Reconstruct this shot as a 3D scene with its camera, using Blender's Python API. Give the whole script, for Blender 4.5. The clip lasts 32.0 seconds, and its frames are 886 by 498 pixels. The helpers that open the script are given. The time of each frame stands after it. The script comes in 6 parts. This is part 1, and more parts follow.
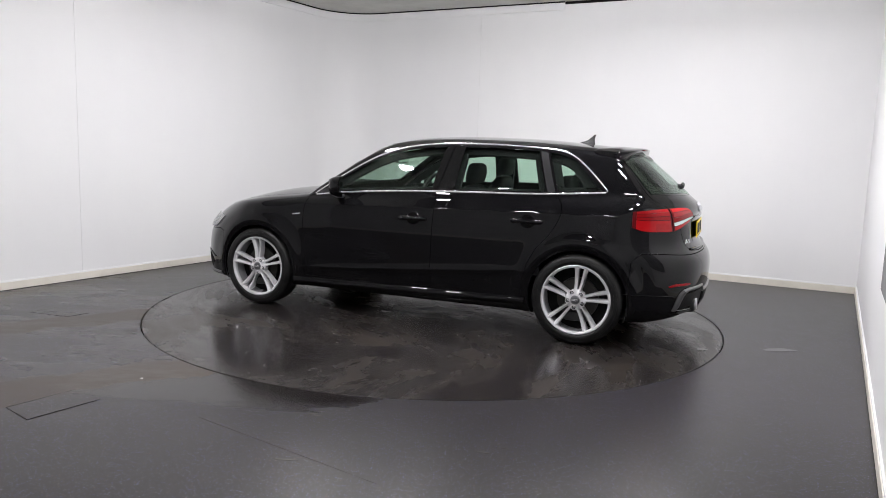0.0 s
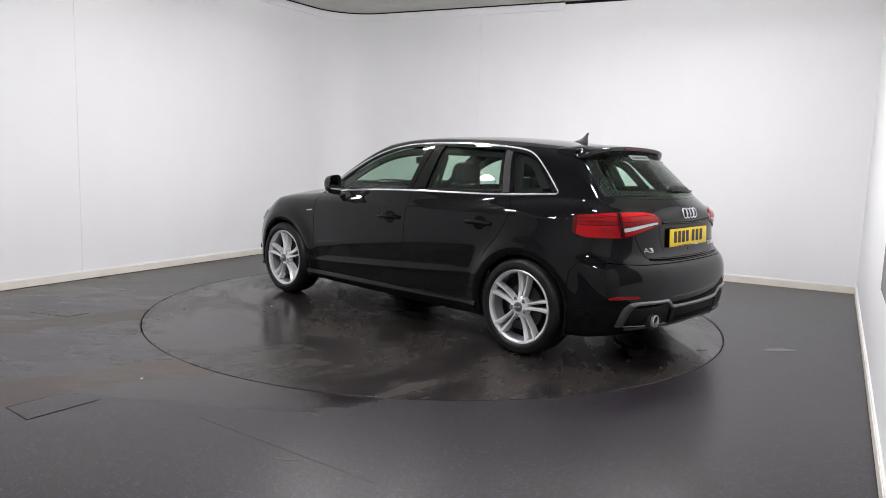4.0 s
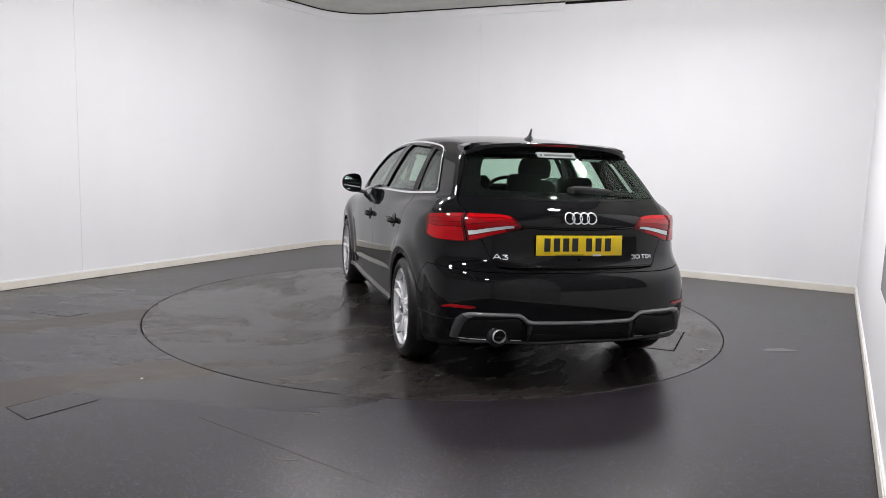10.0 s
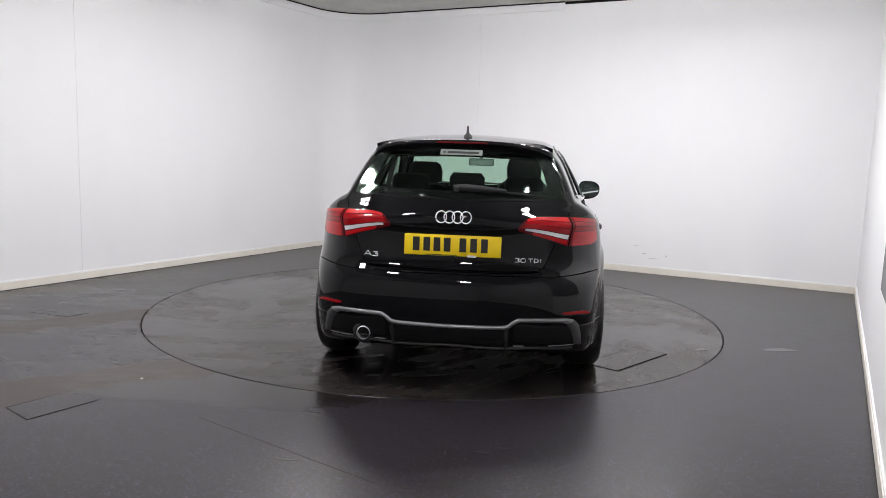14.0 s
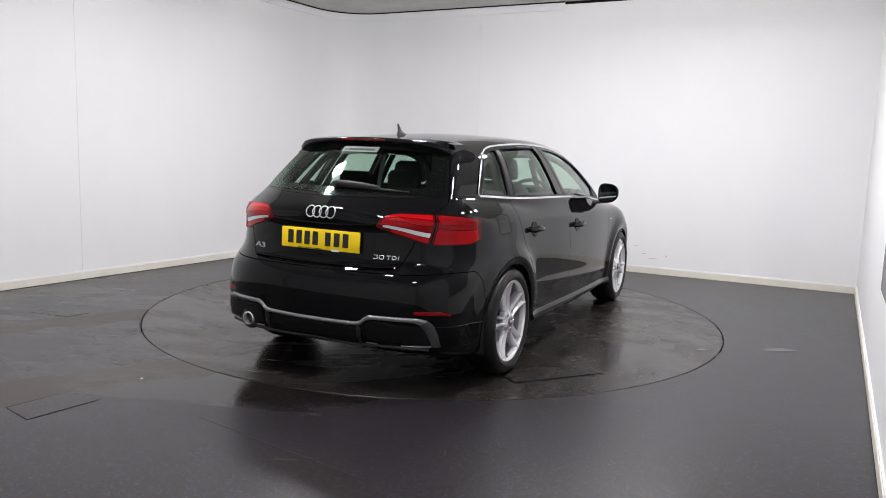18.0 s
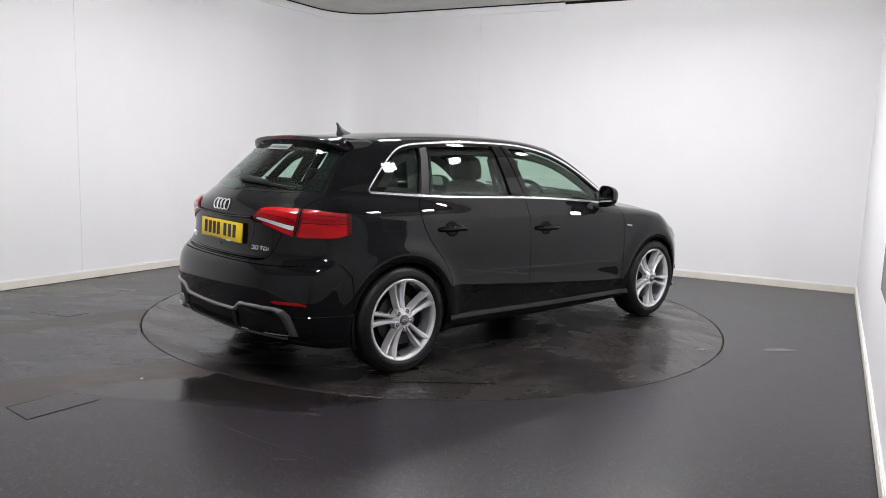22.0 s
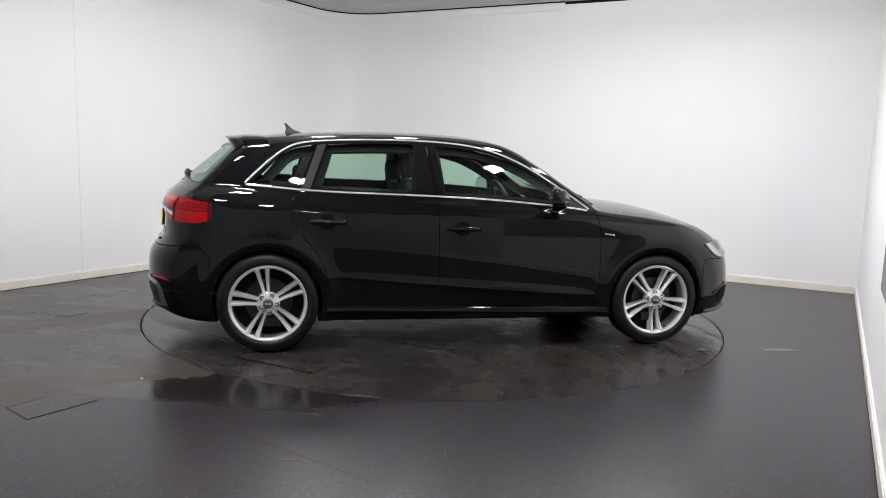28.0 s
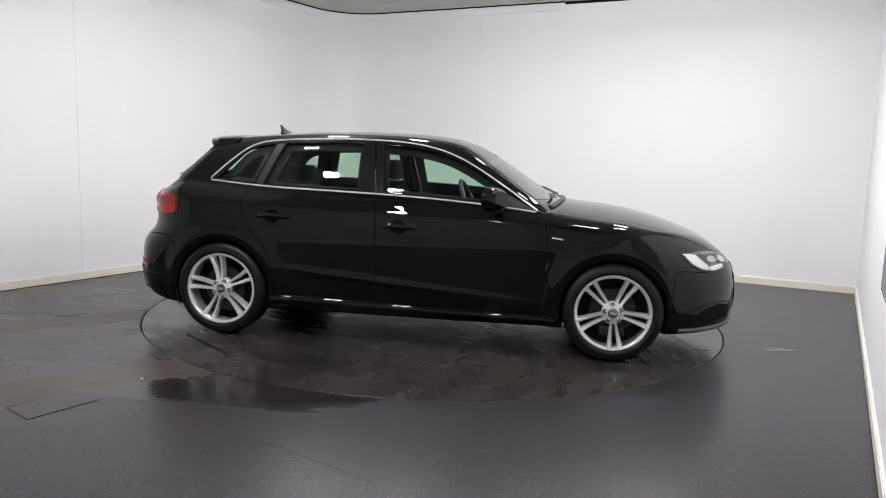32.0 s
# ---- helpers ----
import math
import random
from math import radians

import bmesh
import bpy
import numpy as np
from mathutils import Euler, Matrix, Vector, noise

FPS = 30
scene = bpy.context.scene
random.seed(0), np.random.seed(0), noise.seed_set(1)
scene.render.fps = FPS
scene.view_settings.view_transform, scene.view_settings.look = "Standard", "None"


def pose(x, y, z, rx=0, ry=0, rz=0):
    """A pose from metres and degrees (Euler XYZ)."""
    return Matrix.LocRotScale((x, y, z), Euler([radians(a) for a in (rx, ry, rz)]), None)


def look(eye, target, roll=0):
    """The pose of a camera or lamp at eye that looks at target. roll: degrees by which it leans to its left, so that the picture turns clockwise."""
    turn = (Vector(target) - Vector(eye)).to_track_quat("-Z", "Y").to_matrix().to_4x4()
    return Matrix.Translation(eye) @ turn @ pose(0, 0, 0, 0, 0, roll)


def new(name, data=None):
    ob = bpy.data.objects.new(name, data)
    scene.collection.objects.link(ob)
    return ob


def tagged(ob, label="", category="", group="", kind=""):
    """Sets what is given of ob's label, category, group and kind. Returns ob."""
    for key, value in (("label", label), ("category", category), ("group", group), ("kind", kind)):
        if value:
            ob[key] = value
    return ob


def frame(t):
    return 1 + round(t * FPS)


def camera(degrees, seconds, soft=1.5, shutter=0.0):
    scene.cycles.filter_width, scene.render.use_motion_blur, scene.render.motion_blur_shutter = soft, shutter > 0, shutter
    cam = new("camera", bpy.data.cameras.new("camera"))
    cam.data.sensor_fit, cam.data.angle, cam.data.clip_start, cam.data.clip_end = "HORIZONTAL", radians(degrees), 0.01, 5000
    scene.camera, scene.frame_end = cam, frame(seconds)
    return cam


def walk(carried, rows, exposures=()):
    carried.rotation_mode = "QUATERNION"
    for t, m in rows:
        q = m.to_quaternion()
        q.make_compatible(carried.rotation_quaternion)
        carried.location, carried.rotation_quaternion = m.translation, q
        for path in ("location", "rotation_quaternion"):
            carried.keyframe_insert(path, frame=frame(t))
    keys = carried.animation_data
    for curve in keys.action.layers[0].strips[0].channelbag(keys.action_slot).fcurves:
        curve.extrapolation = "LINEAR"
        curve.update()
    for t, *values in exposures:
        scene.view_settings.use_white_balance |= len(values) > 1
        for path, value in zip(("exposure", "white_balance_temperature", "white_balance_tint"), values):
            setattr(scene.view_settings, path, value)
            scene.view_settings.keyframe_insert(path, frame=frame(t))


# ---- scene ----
# ---------------------------------------------------------------- camera
CLIP = 32.0
EYE = Vector((0.0, -5.8995, 1.2969))
cam = camera(62.57, CLIP, soft=0.65)
CAM_POSE = look(EYE, EYE + Vector((0.011447, 0.991140, -0.132326)) * 6.0, 1.826)
walk(cam, [(0.0, CAM_POSE), (CLIP, CAM_POSE)], exposures=[(0.0, 0.0, 6500, 10), (CLIP, 0.0, 6500, 10)])


def heading(t):
    """Degrees to which the car points on the turntable."""
    return 156.824 - 5.27566 * t + 0.0026021 * t * t


# ---------------------------------------------------------------- world and light
CEIL_Z = 3.052
world = bpy.data.worlds.new("room_dark")
world.use_nodes = True
world.node_tree.nodes["Background"].inputs[0].default_value = (0.5, 0.5, 0.5, 1)
world.node_tree.nodes["Background"].inputs[1].default_value = 0.02
scene.world = world
PANEL_GLOW = 256.0
# ---------------------------------------------------------------- materials
def mat(name, base=(0.5, 0.5, 0.5), rough=0.5, metal=0.0, **more):
    m = bpy.data.materials.new(name)
    m.use_nodes = True
    b = m.node_tree.nodes["Principled BSDF"]
    b.inputs["Base Color"].default_value = (*base, 1)
    b.inputs["Roughness"].default_value = rough
    b.inputs["Metallic"].default_value = metal
    for key, value in more.items():
        b.inputs[key.replace("_", " ")].default_value = value
    return m


def link(m, a, b):
    m.node_tree.links.new(a, b)


def bsdf(m):
    return m.node_tree.nodes["Principled BSDF"]


def ramp(m, source, stops):
    r = m.node_tree.nodes.new("ShaderNodeValToRGB")
    while len(r.color_ramp.elements) < len(stops):
        r.color_ramp.elements.new(0.5)
    for e, (pos, col) in zip(r.color_ramp.elements, stops):
        e.position = pos
        e.color = (col, col, col, 1) if isinstance(col, (int, float)) else (*col, 1)
    link(m, source, r.inputs[0])
    return r.outputs[0]


def noise_out(m, scale, detail=3.0, rough=0.5, stretch=(1, 1, 1), turn=0.0, coords="Object", shift=(0, 0, 0)):
    tc = m.node_tree.nodes.new("ShaderNodeTexCoord")
    mp = m.node_tree.nodes.new("ShaderNodeMapping")
    mp.inputs["Scale"].default_value = stretch
    mp.inputs["Rotation"].default_value = (0, 0, radians(turn))
    mp.inputs["Location"].default_value = shift
    n = m.node_tree.nodes.new("ShaderNodeTexNoise")
    n.inputs["Scale"].default_value, n.inputs["Detail"].default_value, n.inputs["Roughness"].default_value = scale, detail, rough
    link(m, tc.outputs[coords], mp.inputs[0])
    link(m, mp.outputs[0], n.inputs[0])
    return n.outputs["Fac"]


def mix_col(m, fac, a, b):
    n = m.node_tree.nodes.new("ShaderNodeMix")
    n.data_type = "RGBA"
    for sock, v in ((n.inputs[0], fac), (n.inputs[6], a), (n.inputs[7], b)):
        if isinstance(v, (int, float)):
            sock.default_value = v
        elif isinstance(v, tuple):
            sock.default_value = (*v, 1)
        else:
            link(m, v, sock)
    return n.outputs[2]


def bump(m, height, strength=0.2, distance=0.002):
    n = m.node_tree.nodes.new("ShaderNodeBump")
    n.inputs["Strength"].default_value, n.inputs["Distance"].default_value = strength, distance
    link(m, height, n.inputs["Height"])
    link(m, n.outputs[0], bsdf(m).inputs["Normal"])


def maths(m, op, a, b=0.0):
    n = m.node_tree.nodes.new("ShaderNodeMath")
    n.operation = op
    for sock, v in zip(n.inputs, (a, b)):
        if isinstance(v, (int, float)):
            sock.default_value = v
        else:
            link(m, v, sock)
    return n.outputs[0]


def wall_paint():
    m = mat("wall_paint", (0.8, 0.8, 0.8), 0.55)
    big = noise_out(m, 0.7, 4, 0.6, stretch=(1, 1, 0.5))
    fine = noise_out(m, 180, 2)
    link(m, ramp(m, big, [(0.3, (0.755, 0.755, 0.765)), (0.7, (0.80, 0.80, 0.80))]), bsdf(m).inputs["Base Color"])
    bump(m, fine, 0.08, 0.001)
    return m


def specks(m, col, tc, scale, cut, seed, tint):
    """Scatter small coloured chips over a colour."""
    vor = m.node_tree.nodes.new("ShaderNodeTexVoronoi")
    vor.voronoi_dimensions = "2D"
    vor.inputs["Scale"].default_value = scale
    mp = m.node_tree.nodes.new("ShaderNodeMapping")
    mp.inputs["Location"].default_value = (seed, seed, 0)
    link(m, tc.outputs["Object"], mp.inputs[0])
    link(m, mp.outputs[0], vor.inputs["Vector"])
    dot = ramp(m, vor.outputs["Distance"], [(0.17, 1.0), (0.30, 0.0)])
    sep = m.node_tree.nodes.new("ShaderNodeSeparateColor")
    link(m, vor.outputs["Color"], sep.inputs[0])
    rare = ramp(m, sep.outputs[0], [(cut, 0.0), (min(cut + 0.12, 1.0), 1.0)])
    hue = ramp(m, sep.outputs[1], tint)
    return mix_col(m, maths(m, "MULTIPLY", dot, rare), col, hue)


CHIPS = [(0.0, (0.055, 0.050, 0.15)), (0.35, (0.10, 0.095, 0.25)), (0.66, (0.16, 0.15, 0.28)), (0.84, (0.26, 0.26, 0.31)), (0.9, (0.16, 0.075, 0.075)), (1.0, (0.10, 0.07, 0.06))]


def vinyl_floor():
    """Dark speckled safety vinyl, damp in patches, with brown dirt left by tyres."""
    m = mat("speckled_vinyl", (0.03, 0.03, 0.03), 0.4, Specular_IOR_Level=0.36)
    tc = m.node_tree.nodes.new("ShaderNodeTexCoord")
    base = ramp(m, noise_out(m, 3.4, 8, 0.75), [(0.30, (0.0100, 0.0084, 0.0075)), (0.70, (0.0160, 0.0137, 0.0124))])
    blotch = ramp(m, noise_out(m, 42.0, 4, 0.7), [(0.30, (0.84, 0.83, 0.82)), (0.52, (1.0, 1.0, 1.0)), (0.68, (2.0, 1.85, 1.95))])
    mul = m.node_tree.nodes.new("ShaderNodeMix")
    mul.data_type, mul.blend_type = "RGBA", "MULTIPLY"
    mul.inputs[0].default_value = 0.8
    link(m, base, mul.inputs[6])
    link(m, blotch, mul.inputs[7])
    col = specks(m, mul.outputs[2], tc, 82.0, 0.83, 0.0, CHIPS)
    col = specks(m, col, tc, 135.0, 0.77, 7.0, CHIPS)
    pos = m.node_tree.nodes.new("ShaderNodeSeparateXYZ")
    link(m, tc.outputs["Object"], pos.inputs[0])
    x, y = pos.outputs[0], pos.outputs[1]
    wobble = maths(m, "MULTIPLY", maths(m, "SUBTRACT", noise_out(m, 2.6, 5, 0.7), 0.5), 0.42)
    along = maths(m, "ADD", maths(m, "MULTIPLY", x, 0.839), maths(m, "MULTIPLY", y, 0.545))
    across = maths(m, "ADD", maths(m, "ADD", maths(m, "MULTIPLY", x, -0.545), maths(m, "MULTIPLY", y, 0.839)), wobble)
    bands = None
    for centre, half in ((0.80, 0.15), (-0.70, 0.16)):
        d = maths(m, "ABSOLUTE", maths(m, "SUBTRACT", across, centre))
        band = ramp(m, d, [(half, 1.0), (half + 0.06, 0.0)])
        bands = band if bands is None else maths(m, "MAXIMUM", bands, band)
    here = ramp(m, maths(m, "MULTIPLY", maths(m, "ADD", along, 4.0), 0.2), [(0.5, 1.0), (0.66, 0.0)])
    grain = ramp(m, noise_out(m, 9.0, 6, 0.75, stretch=(0.35, 1, 1), turn=-33), [(0.3, 0.45), (0.6, 1.0)])
    dirt = maths(m, "MULTIPLY", maths(m, "MULTIPLY", bands, here), grain)
    # a wet sheet in front of the turntable, and damp between the tyre tracks
    edge = maths(m, "MULTIPLY", maths(m, "SUBTRACT", noise_out(m, 2.0, 4, 0.55, stretch=(0.5, 1.4, 1), turn=-20), 0.5), 0.9)
    fx = maths(m, "MULTIPLY", maths(m, "ADD", x, 1.25), 0.85)
    fy = maths(m, "MULTIPLY", maths(m, "ADD", maths(m, "ADD", y, 2.25), maths(m, "MULTIPLY", x, 0.12)), 2.6)
    reach = maths(m, "ADD", maths(m, "SQRT", maths(m, "ADD", maths(m, "MULTIPLY", fx, fx), maths(m, "MULTIPLY", fy, fy))), edge)
    sheet = ramp(m, reach, [(0.62, 1.0), (0.80, 0.0)])
    damp = maths(m, "MULTIPLY", ramp(m, noise_out(m, 0.9, 4, 0.55, stretch=(0.6, 1.3, 1), turn=-33, shift=(1.4, 0.3, 0)), [(0.40, 0.0), (0.62, 0.7)]), ramp(m, maths(m, "MULTIPLY", maths(m, "ADD", along, 4.0), 0.2), [(0.40, 1.0), (0.60, 0.0)]))
    streak = ramp(m, noise_out(m, 3.2, 6, 0.68, stretch=(0.28, 1.5, 1), turn=-33, shift=(0.7, 3.1, 0)), [(0.44, 0.0), (0.52, 1.0)])
    damp = maths(m, "MULTIPLY", damp, ramp(m, maths(m, "MULTIPLY", maths(m, "ADD", maths(m, "ADD", y, 4.0), edge), 0.25), [(0.36, 0.0), (0.48, 1.0)]))
    wet = maths(m, "MAXIMUM", sheet, maths(m, "MULTIPLY", damp, maths(m, "ADD", maths(m, "MULTIPLY", streak, 0.6), 0.4)))
    col = mix_col(m, maths(m, "MULTIPLY", wet, 0.85), col, base)
    col = mix_col(m, maths(m, "MULTIPLY", dirt, 0.9), col, (0.050, 0.037, 0.027))
    link(m, col, bsdf(m).inputs["Base Color"])
    rough = mix_col(m, wet, ramp(m, noise_out(m, 7.0, 5, 0.7), [(0.3, 0.305), (0.7, 0.33)]), (0.13, 0.13, 0.13))
    rough = mix_col(m, dirt, rough, (0.40, 0.40, 0.40))
    link(m, rough, bsdf(m).inputs["Roughness"])
    bump(m, noise_out(m, 130, 4, 0.7), 0.16, 0.0012)
    return m


def deck_vinyl():
    """The same vinyl on the turntable: water film drying in swirls, brown dirt dragged round in arcs."""
    m = mat("turntable_vinyl", (0.02, 0.02, 0.02), 0.3, Specular_IOR_Level=0.29)
    tc = m.node_tree.nodes.new("ShaderNodeTexCoord")
    pos = m.node_tree.nodes.new("ShaderNodeSeparateXYZ")
    link(m, tc.outputs["Object"], pos.inputs[0])
    x, y = pos.outputs[0], pos.outputs[1]
    radius = maths(m, "SQRT", maths(m, "ADD", maths(m, "MULTIPLY", x, x), maths(m, "MULTIPLY", y, y)))
    # coordinates that follow the turning: far round, short outwards
    twist = maths(m, "MULTIPLY", radius, 0.4)
    swirl = m.node_tree.nodes.new("ShaderNodeCombineXYZ")
    ca, sa = maths(m, "COSINE", twist), maths(m, "SINE", twist)
    link(m, maths(m, "SUBTRACT", maths(m, "MULTIPLY", x, ca), maths(m, "MULTIPLY", y, sa)), swirl.inputs[0])
    link(m, maths(m, "ADD", maths(m, "MULTIPLY", x, sa), maths(m, "MULTIPLY", y, ca)), swirl.inputs[1])

    def swirled(scale, detail, rough, stretch, shift):
        mp = m.node_tree.nodes.new("ShaderNodeMapping")
        mp.inputs["Scale"].default_value, mp.inputs["Location"].default_value = stretch, shift
        n = m.node_tree.nodes.new("ShaderNodeTexNoise")
        n.inputs["Scale"].default_value, n.inputs["Detail"].default_value, n.inputs["Roughness"].default_value = scale, detail, rough
        n.inputs["Distortion"].default_value = 0.5
        link(m, swirl.outputs[0], mp.inputs[0])
        link(m, mp.outputs[0], n.inputs[0])
        return n.outputs["Fac"]

    base = ramp(m, noise_out(m, 5.0, 8, 0.75), [(0.3, (0.0105, 0.0092, 0.0085)), (0.7, (0.0210, 0.0185, 0.0172))])
    col = specks(m, base, tc, 150.0, 0.86, 3.0, CHIPS)
    film = swirled(1.5, 7, 0.58, (0.75, 1.3, 1), (2.3, 0.4, 0))
    dry = ramp(m, film, [(0.455, 0.0), (0.565, 1.0)])
    rim_mark = ramp(m, film, [(0.462, 0.0), (0.482, 1.0), (0.492, 1.0), (0.520, 0.0)])
    patches = ramp(m, swirled(3.0, 7, 0.68, (0.6, 1.4, 1), (7.1, 3.3, 0)), [(0.44, 0.0), (0.70, 1.0)])
    brown = maths(m, "MULTIPLY", patches, maths(m, "ADD", maths(m, "MULTIPLY", dry, 0.6), 0.25))
    scuffs = maths(m, "MULTIPLY", ramp(m, swirled(9.0, 5, 0.65, (0.35, 1.6, 1), (1.0, 9.0, 0)), [(0.62, 0.0), (0.72, 1.0)]), ramp(m, noise_out(m, 1.1, 3, 0.5, shift=(3, 1, 0)), [(0.45, 0.0), (0.58, 1.0)]))
    col = mix_col(m, maths(m, "MULTIPLY", dry, 0.55), col, (0.0255, 0.0225, 0.0205))
    col = mix_col(m, maths(m, "MULTIPLY", brown, 0.85), col, (0.040, 0.031, 0.0235))
    col = mix_col(m, maths(m, "MULTIPLY", rim_mark, 0.35), col, (0.050, 0.045, 0.041))
    col = mix_col(m, maths(m, "MULTIPLY", scuffs, 0.6), col, (0.075, 0.070, 0.066))
    link(m, col, bsdf(m).inputs["Base Color"])
    rough = mix_col(m, dry, ramp(m, noise_out(m, 9.0, 4, 0.6), [(0.3, 0.13), (0.7, 0.19)]), (0.27, 0.27, 0.27))
    rough = mix_col(m, brown, rough, (0.40, 0.40, 0.40))
    rough = mix_col(m, maths(m, "MULTIPLY", scuffs, 0.7), rough, (0.5, 0.5, 0.5))
    link(m, rough, bsdf(m).inputs["Roughness"])
    bump(m, noise_out(m, 130, 4, 0.7), 0.16, 0.0012)
    return m


M_WALL = wall_paint()
M_FLOOR = vinyl_floor()
M_TABLE = deck_vinyl()
M_SKIRT = mat("cream_gloss_paint", (0.62, 0.59, 0.52), 0.35)
link(M_SKIRT, ramp(M_SKIRT, noise_out(M_SKIRT, 5, 4, 0.7), [(0.3, (0.69, 0.655, 0.58)), (0.6, (0.75, 0.715, 0.64))]), bsdf(M_SKIRT).inputs["Base Color"])
M_CEIL = mat("ceiling_board", (0.5, 0.5, 0.47), 0.8)
link(M_CEIL, ramp(M_CEIL, noise_out(M_CEIL, 3.5, 5, 0.6), [(0.3, (0.52, 0.52, 0.485)), (0.7, (0.64, 0.64, 0.60))]), bsdf(M_CEIL).inputs["Base Color"])
# tone of the added panel out of view that darkens the door reflections
M_NEAR = mat("unseen_dark_panel", (0.20, 0.20, 0.205), 0.9)
link(M_NEAR, ramp(M_NEAR, noise_out(M_NEAR, 2.0, 3, 0.5, stretch=(3, 3, 0.15)), [(0.3, (0.15, 0.15, 0.155)), (0.7, (0.25, 0.25, 0.255))]), bsdf(M_NEAR).inputs["Base Color"])
# unseen walls near the camera, toned to bounce light onto tail and wheels
M_UNSEEN = mat("unseen_grey_wall", (0.55, 0.55, 0.555), 0.7)
link(M_UNSEEN, ramp(M_UNSEEN, noise_out(M_UNSEEN, 1.2, 4, 0.6, stretch=(1, 1, 3)), [(0.3, (0.48, 0.48, 0.485)), (0.7, (0.60, 0.60, 0.605))]), bsdf(M_UNSEEN).inputs["Base Color"])
M_DARK = mat("dark_gap", (0.008, 0.008, 0.008), 0.8, Specular_IOR_Level=0.1)
M_GROOVE = mat("rubber_gap", (0.005, 0.005, 0.005), 0.8, Specular_IOR_Level=0.05)


def glow(name, col, strength):
    m = bpy.data.materials.new(name)
    m.use_nodes = True
    t = m.node_tree
    t.nodes.remove(t.nodes["Principled BSDF"])
    e = t.nodes.new("ShaderNodeEmission")
    e.inputs[0].default_value, e.inputs[1].default_value = (*col, 1), strength
    t.links.new(e.outputs[0], t.nodes["Material Output"].inputs[0])
    return m


M_PANEL = glow("led_diffuser", (1.0, 0.98, 1.005), PANEL_GLOW)


def paint(name, base, flake=0.0):
    m = mat(name, base, 0.5, Specular_IOR_Level=0.0, Coat_Weight=1.0, Coat_Roughness=0.01, Coat_IOR=1.37)
    f = noise_out(m, 900, 1)
    link(m, ramp(m, f, [(0.4, tuple(c * 0.8 for c in base)), (0.75, tuple(c * 1.6 + flake for c in base))]), bsdf(m).inputs["Base Color"])
    return m


M_PAINT = paint("black_car_paint", (0.0042, 0.0041, 0.0048))
M_GLOSSBLACK = mat("gloss_black_trim", (0.006, 0.006, 0.006), 0.06, Specular_IOR_Level=0.4)
M_PLASTIC = mat("black_plastic", (0.014, 0.014, 0.015), 0.5)
M_PLASTIC_TEX = mat("grained_plastic", (0.02, 0.02, 0.021), 0.55)
bump(M_PLASTIC_TEX, noise_out(M_PLASTIC_TEX, 700, 2), 0.3, 0.0006)
M_INSERT = mat("insert_black", (0.007, 0.007, 0.0075), 0.45, Specular_IOR_Level=0.2)
bump(M_INSERT, noise_out(M_INSERT, 500, 2), 0.3, 0.0006)
M_LINING = mat("inner_lining", (0.009, 0.009, 0.0095), 0.8, Specular_IOR_Level=0.2)
M_CHROME = mat("satin_chrome", (0.86, 0.86, 0.88), 0.22, 0.8)
M_BRIGHT = mat("polished_chrome", (0.85, 0.85, 0.86), 0.05, 1.0)
M_ALLOY = mat("silver_alloy", (0.86, 0.86, 0.88), 0.18, 0.5, Coat_Weight=0.8, Coat_Roughness=0.04)
M_ALLOY_DARK = mat("rim_barrel", (0.50, 0.50, 0.52), 0.26, 0.6)
M_DISC = mat("brake_steel", (0.045, 0.043, 0.04), 0.35, 0.9)
M_RUBBER = mat("tyre_rubber", (0.012, 0.012, 0.012), 0.42, Specular_IOR_Level=0.30)
link(M_RUBBER, ramp(M_RUBBER, noise_out(M_RUBBER, 14, 4), [(0.35, 0.006), (0.7, 0.013)]), bsdf(M_RUBBER).inputs["Base Color"])
M_CLOTH = mat("charcoal_cloth", (0.022, 0.022, 0.024), 0.9)
bump(M_CLOTH, noise_out(M_CLOTH, 500, 2), 0.1, 0.0005)
M_GREYTRIM = mat("grey_diffuser_trim", (0.25, 0.25, 0.255), 0.28, 0.45)
M_YELLOW = mat("plate_yellow", (0.90, 0.64, 0.008), 0.35)
M_INK = mat("black_print", (0.01, 0.01, 0.01), 0.5)
M_WHITE = mat("white_print", (0.75, 0.75, 0.75), 0.5)


def clear_glass(name, tint, gloss=0.035, graze=0.9):
    m = bpy.data.materials.new(name)
    m.use_nodes = True
    t = m.node_tree
    t.nodes.remove(t.nodes["Principled BSDF"])
    tr = t.nodes.new("ShaderNodeBsdfTransparent")
    gl = t.nodes.new("ShaderNodeBsdfGlossy")
    mx = t.nodes.new("ShaderNodeMixShader")
    lw = t.nodes.new("ShaderNodeLayerWeight")
    lw.inputs[0].default_value = 0.5
    pw = t.nodes.new("ShaderNodeMath")
    pw.operation = "POWER"
    pw.inputs[1].default_value = 4.5
    fr = t.nodes.new("ShaderNodeMath")
    fr.operation = "MULTIPLY_ADD"
    fr.inputs[1].default_value, fr.inputs[2].default_value = graze, gloss
    t.links.new(lw.outputs["Facing"], pw.inputs[0])
    t.links.new(pw.outputs[0], fr.inputs[0])
    tr.inputs[0].default_value = (*tint, 1)
    gl.inputs["Roughness"].default_value = 0.01
    t.links.new(fr.outputs[0], mx.inputs[0])
    t.links.new(tr.outputs[0], mx.inputs[1])
    t.links.new(gl.outputs[0], mx.inputs[2])
    t.links.new(mx.outputs[0], t.nodes["Material Output"].inputs[0])
    return m


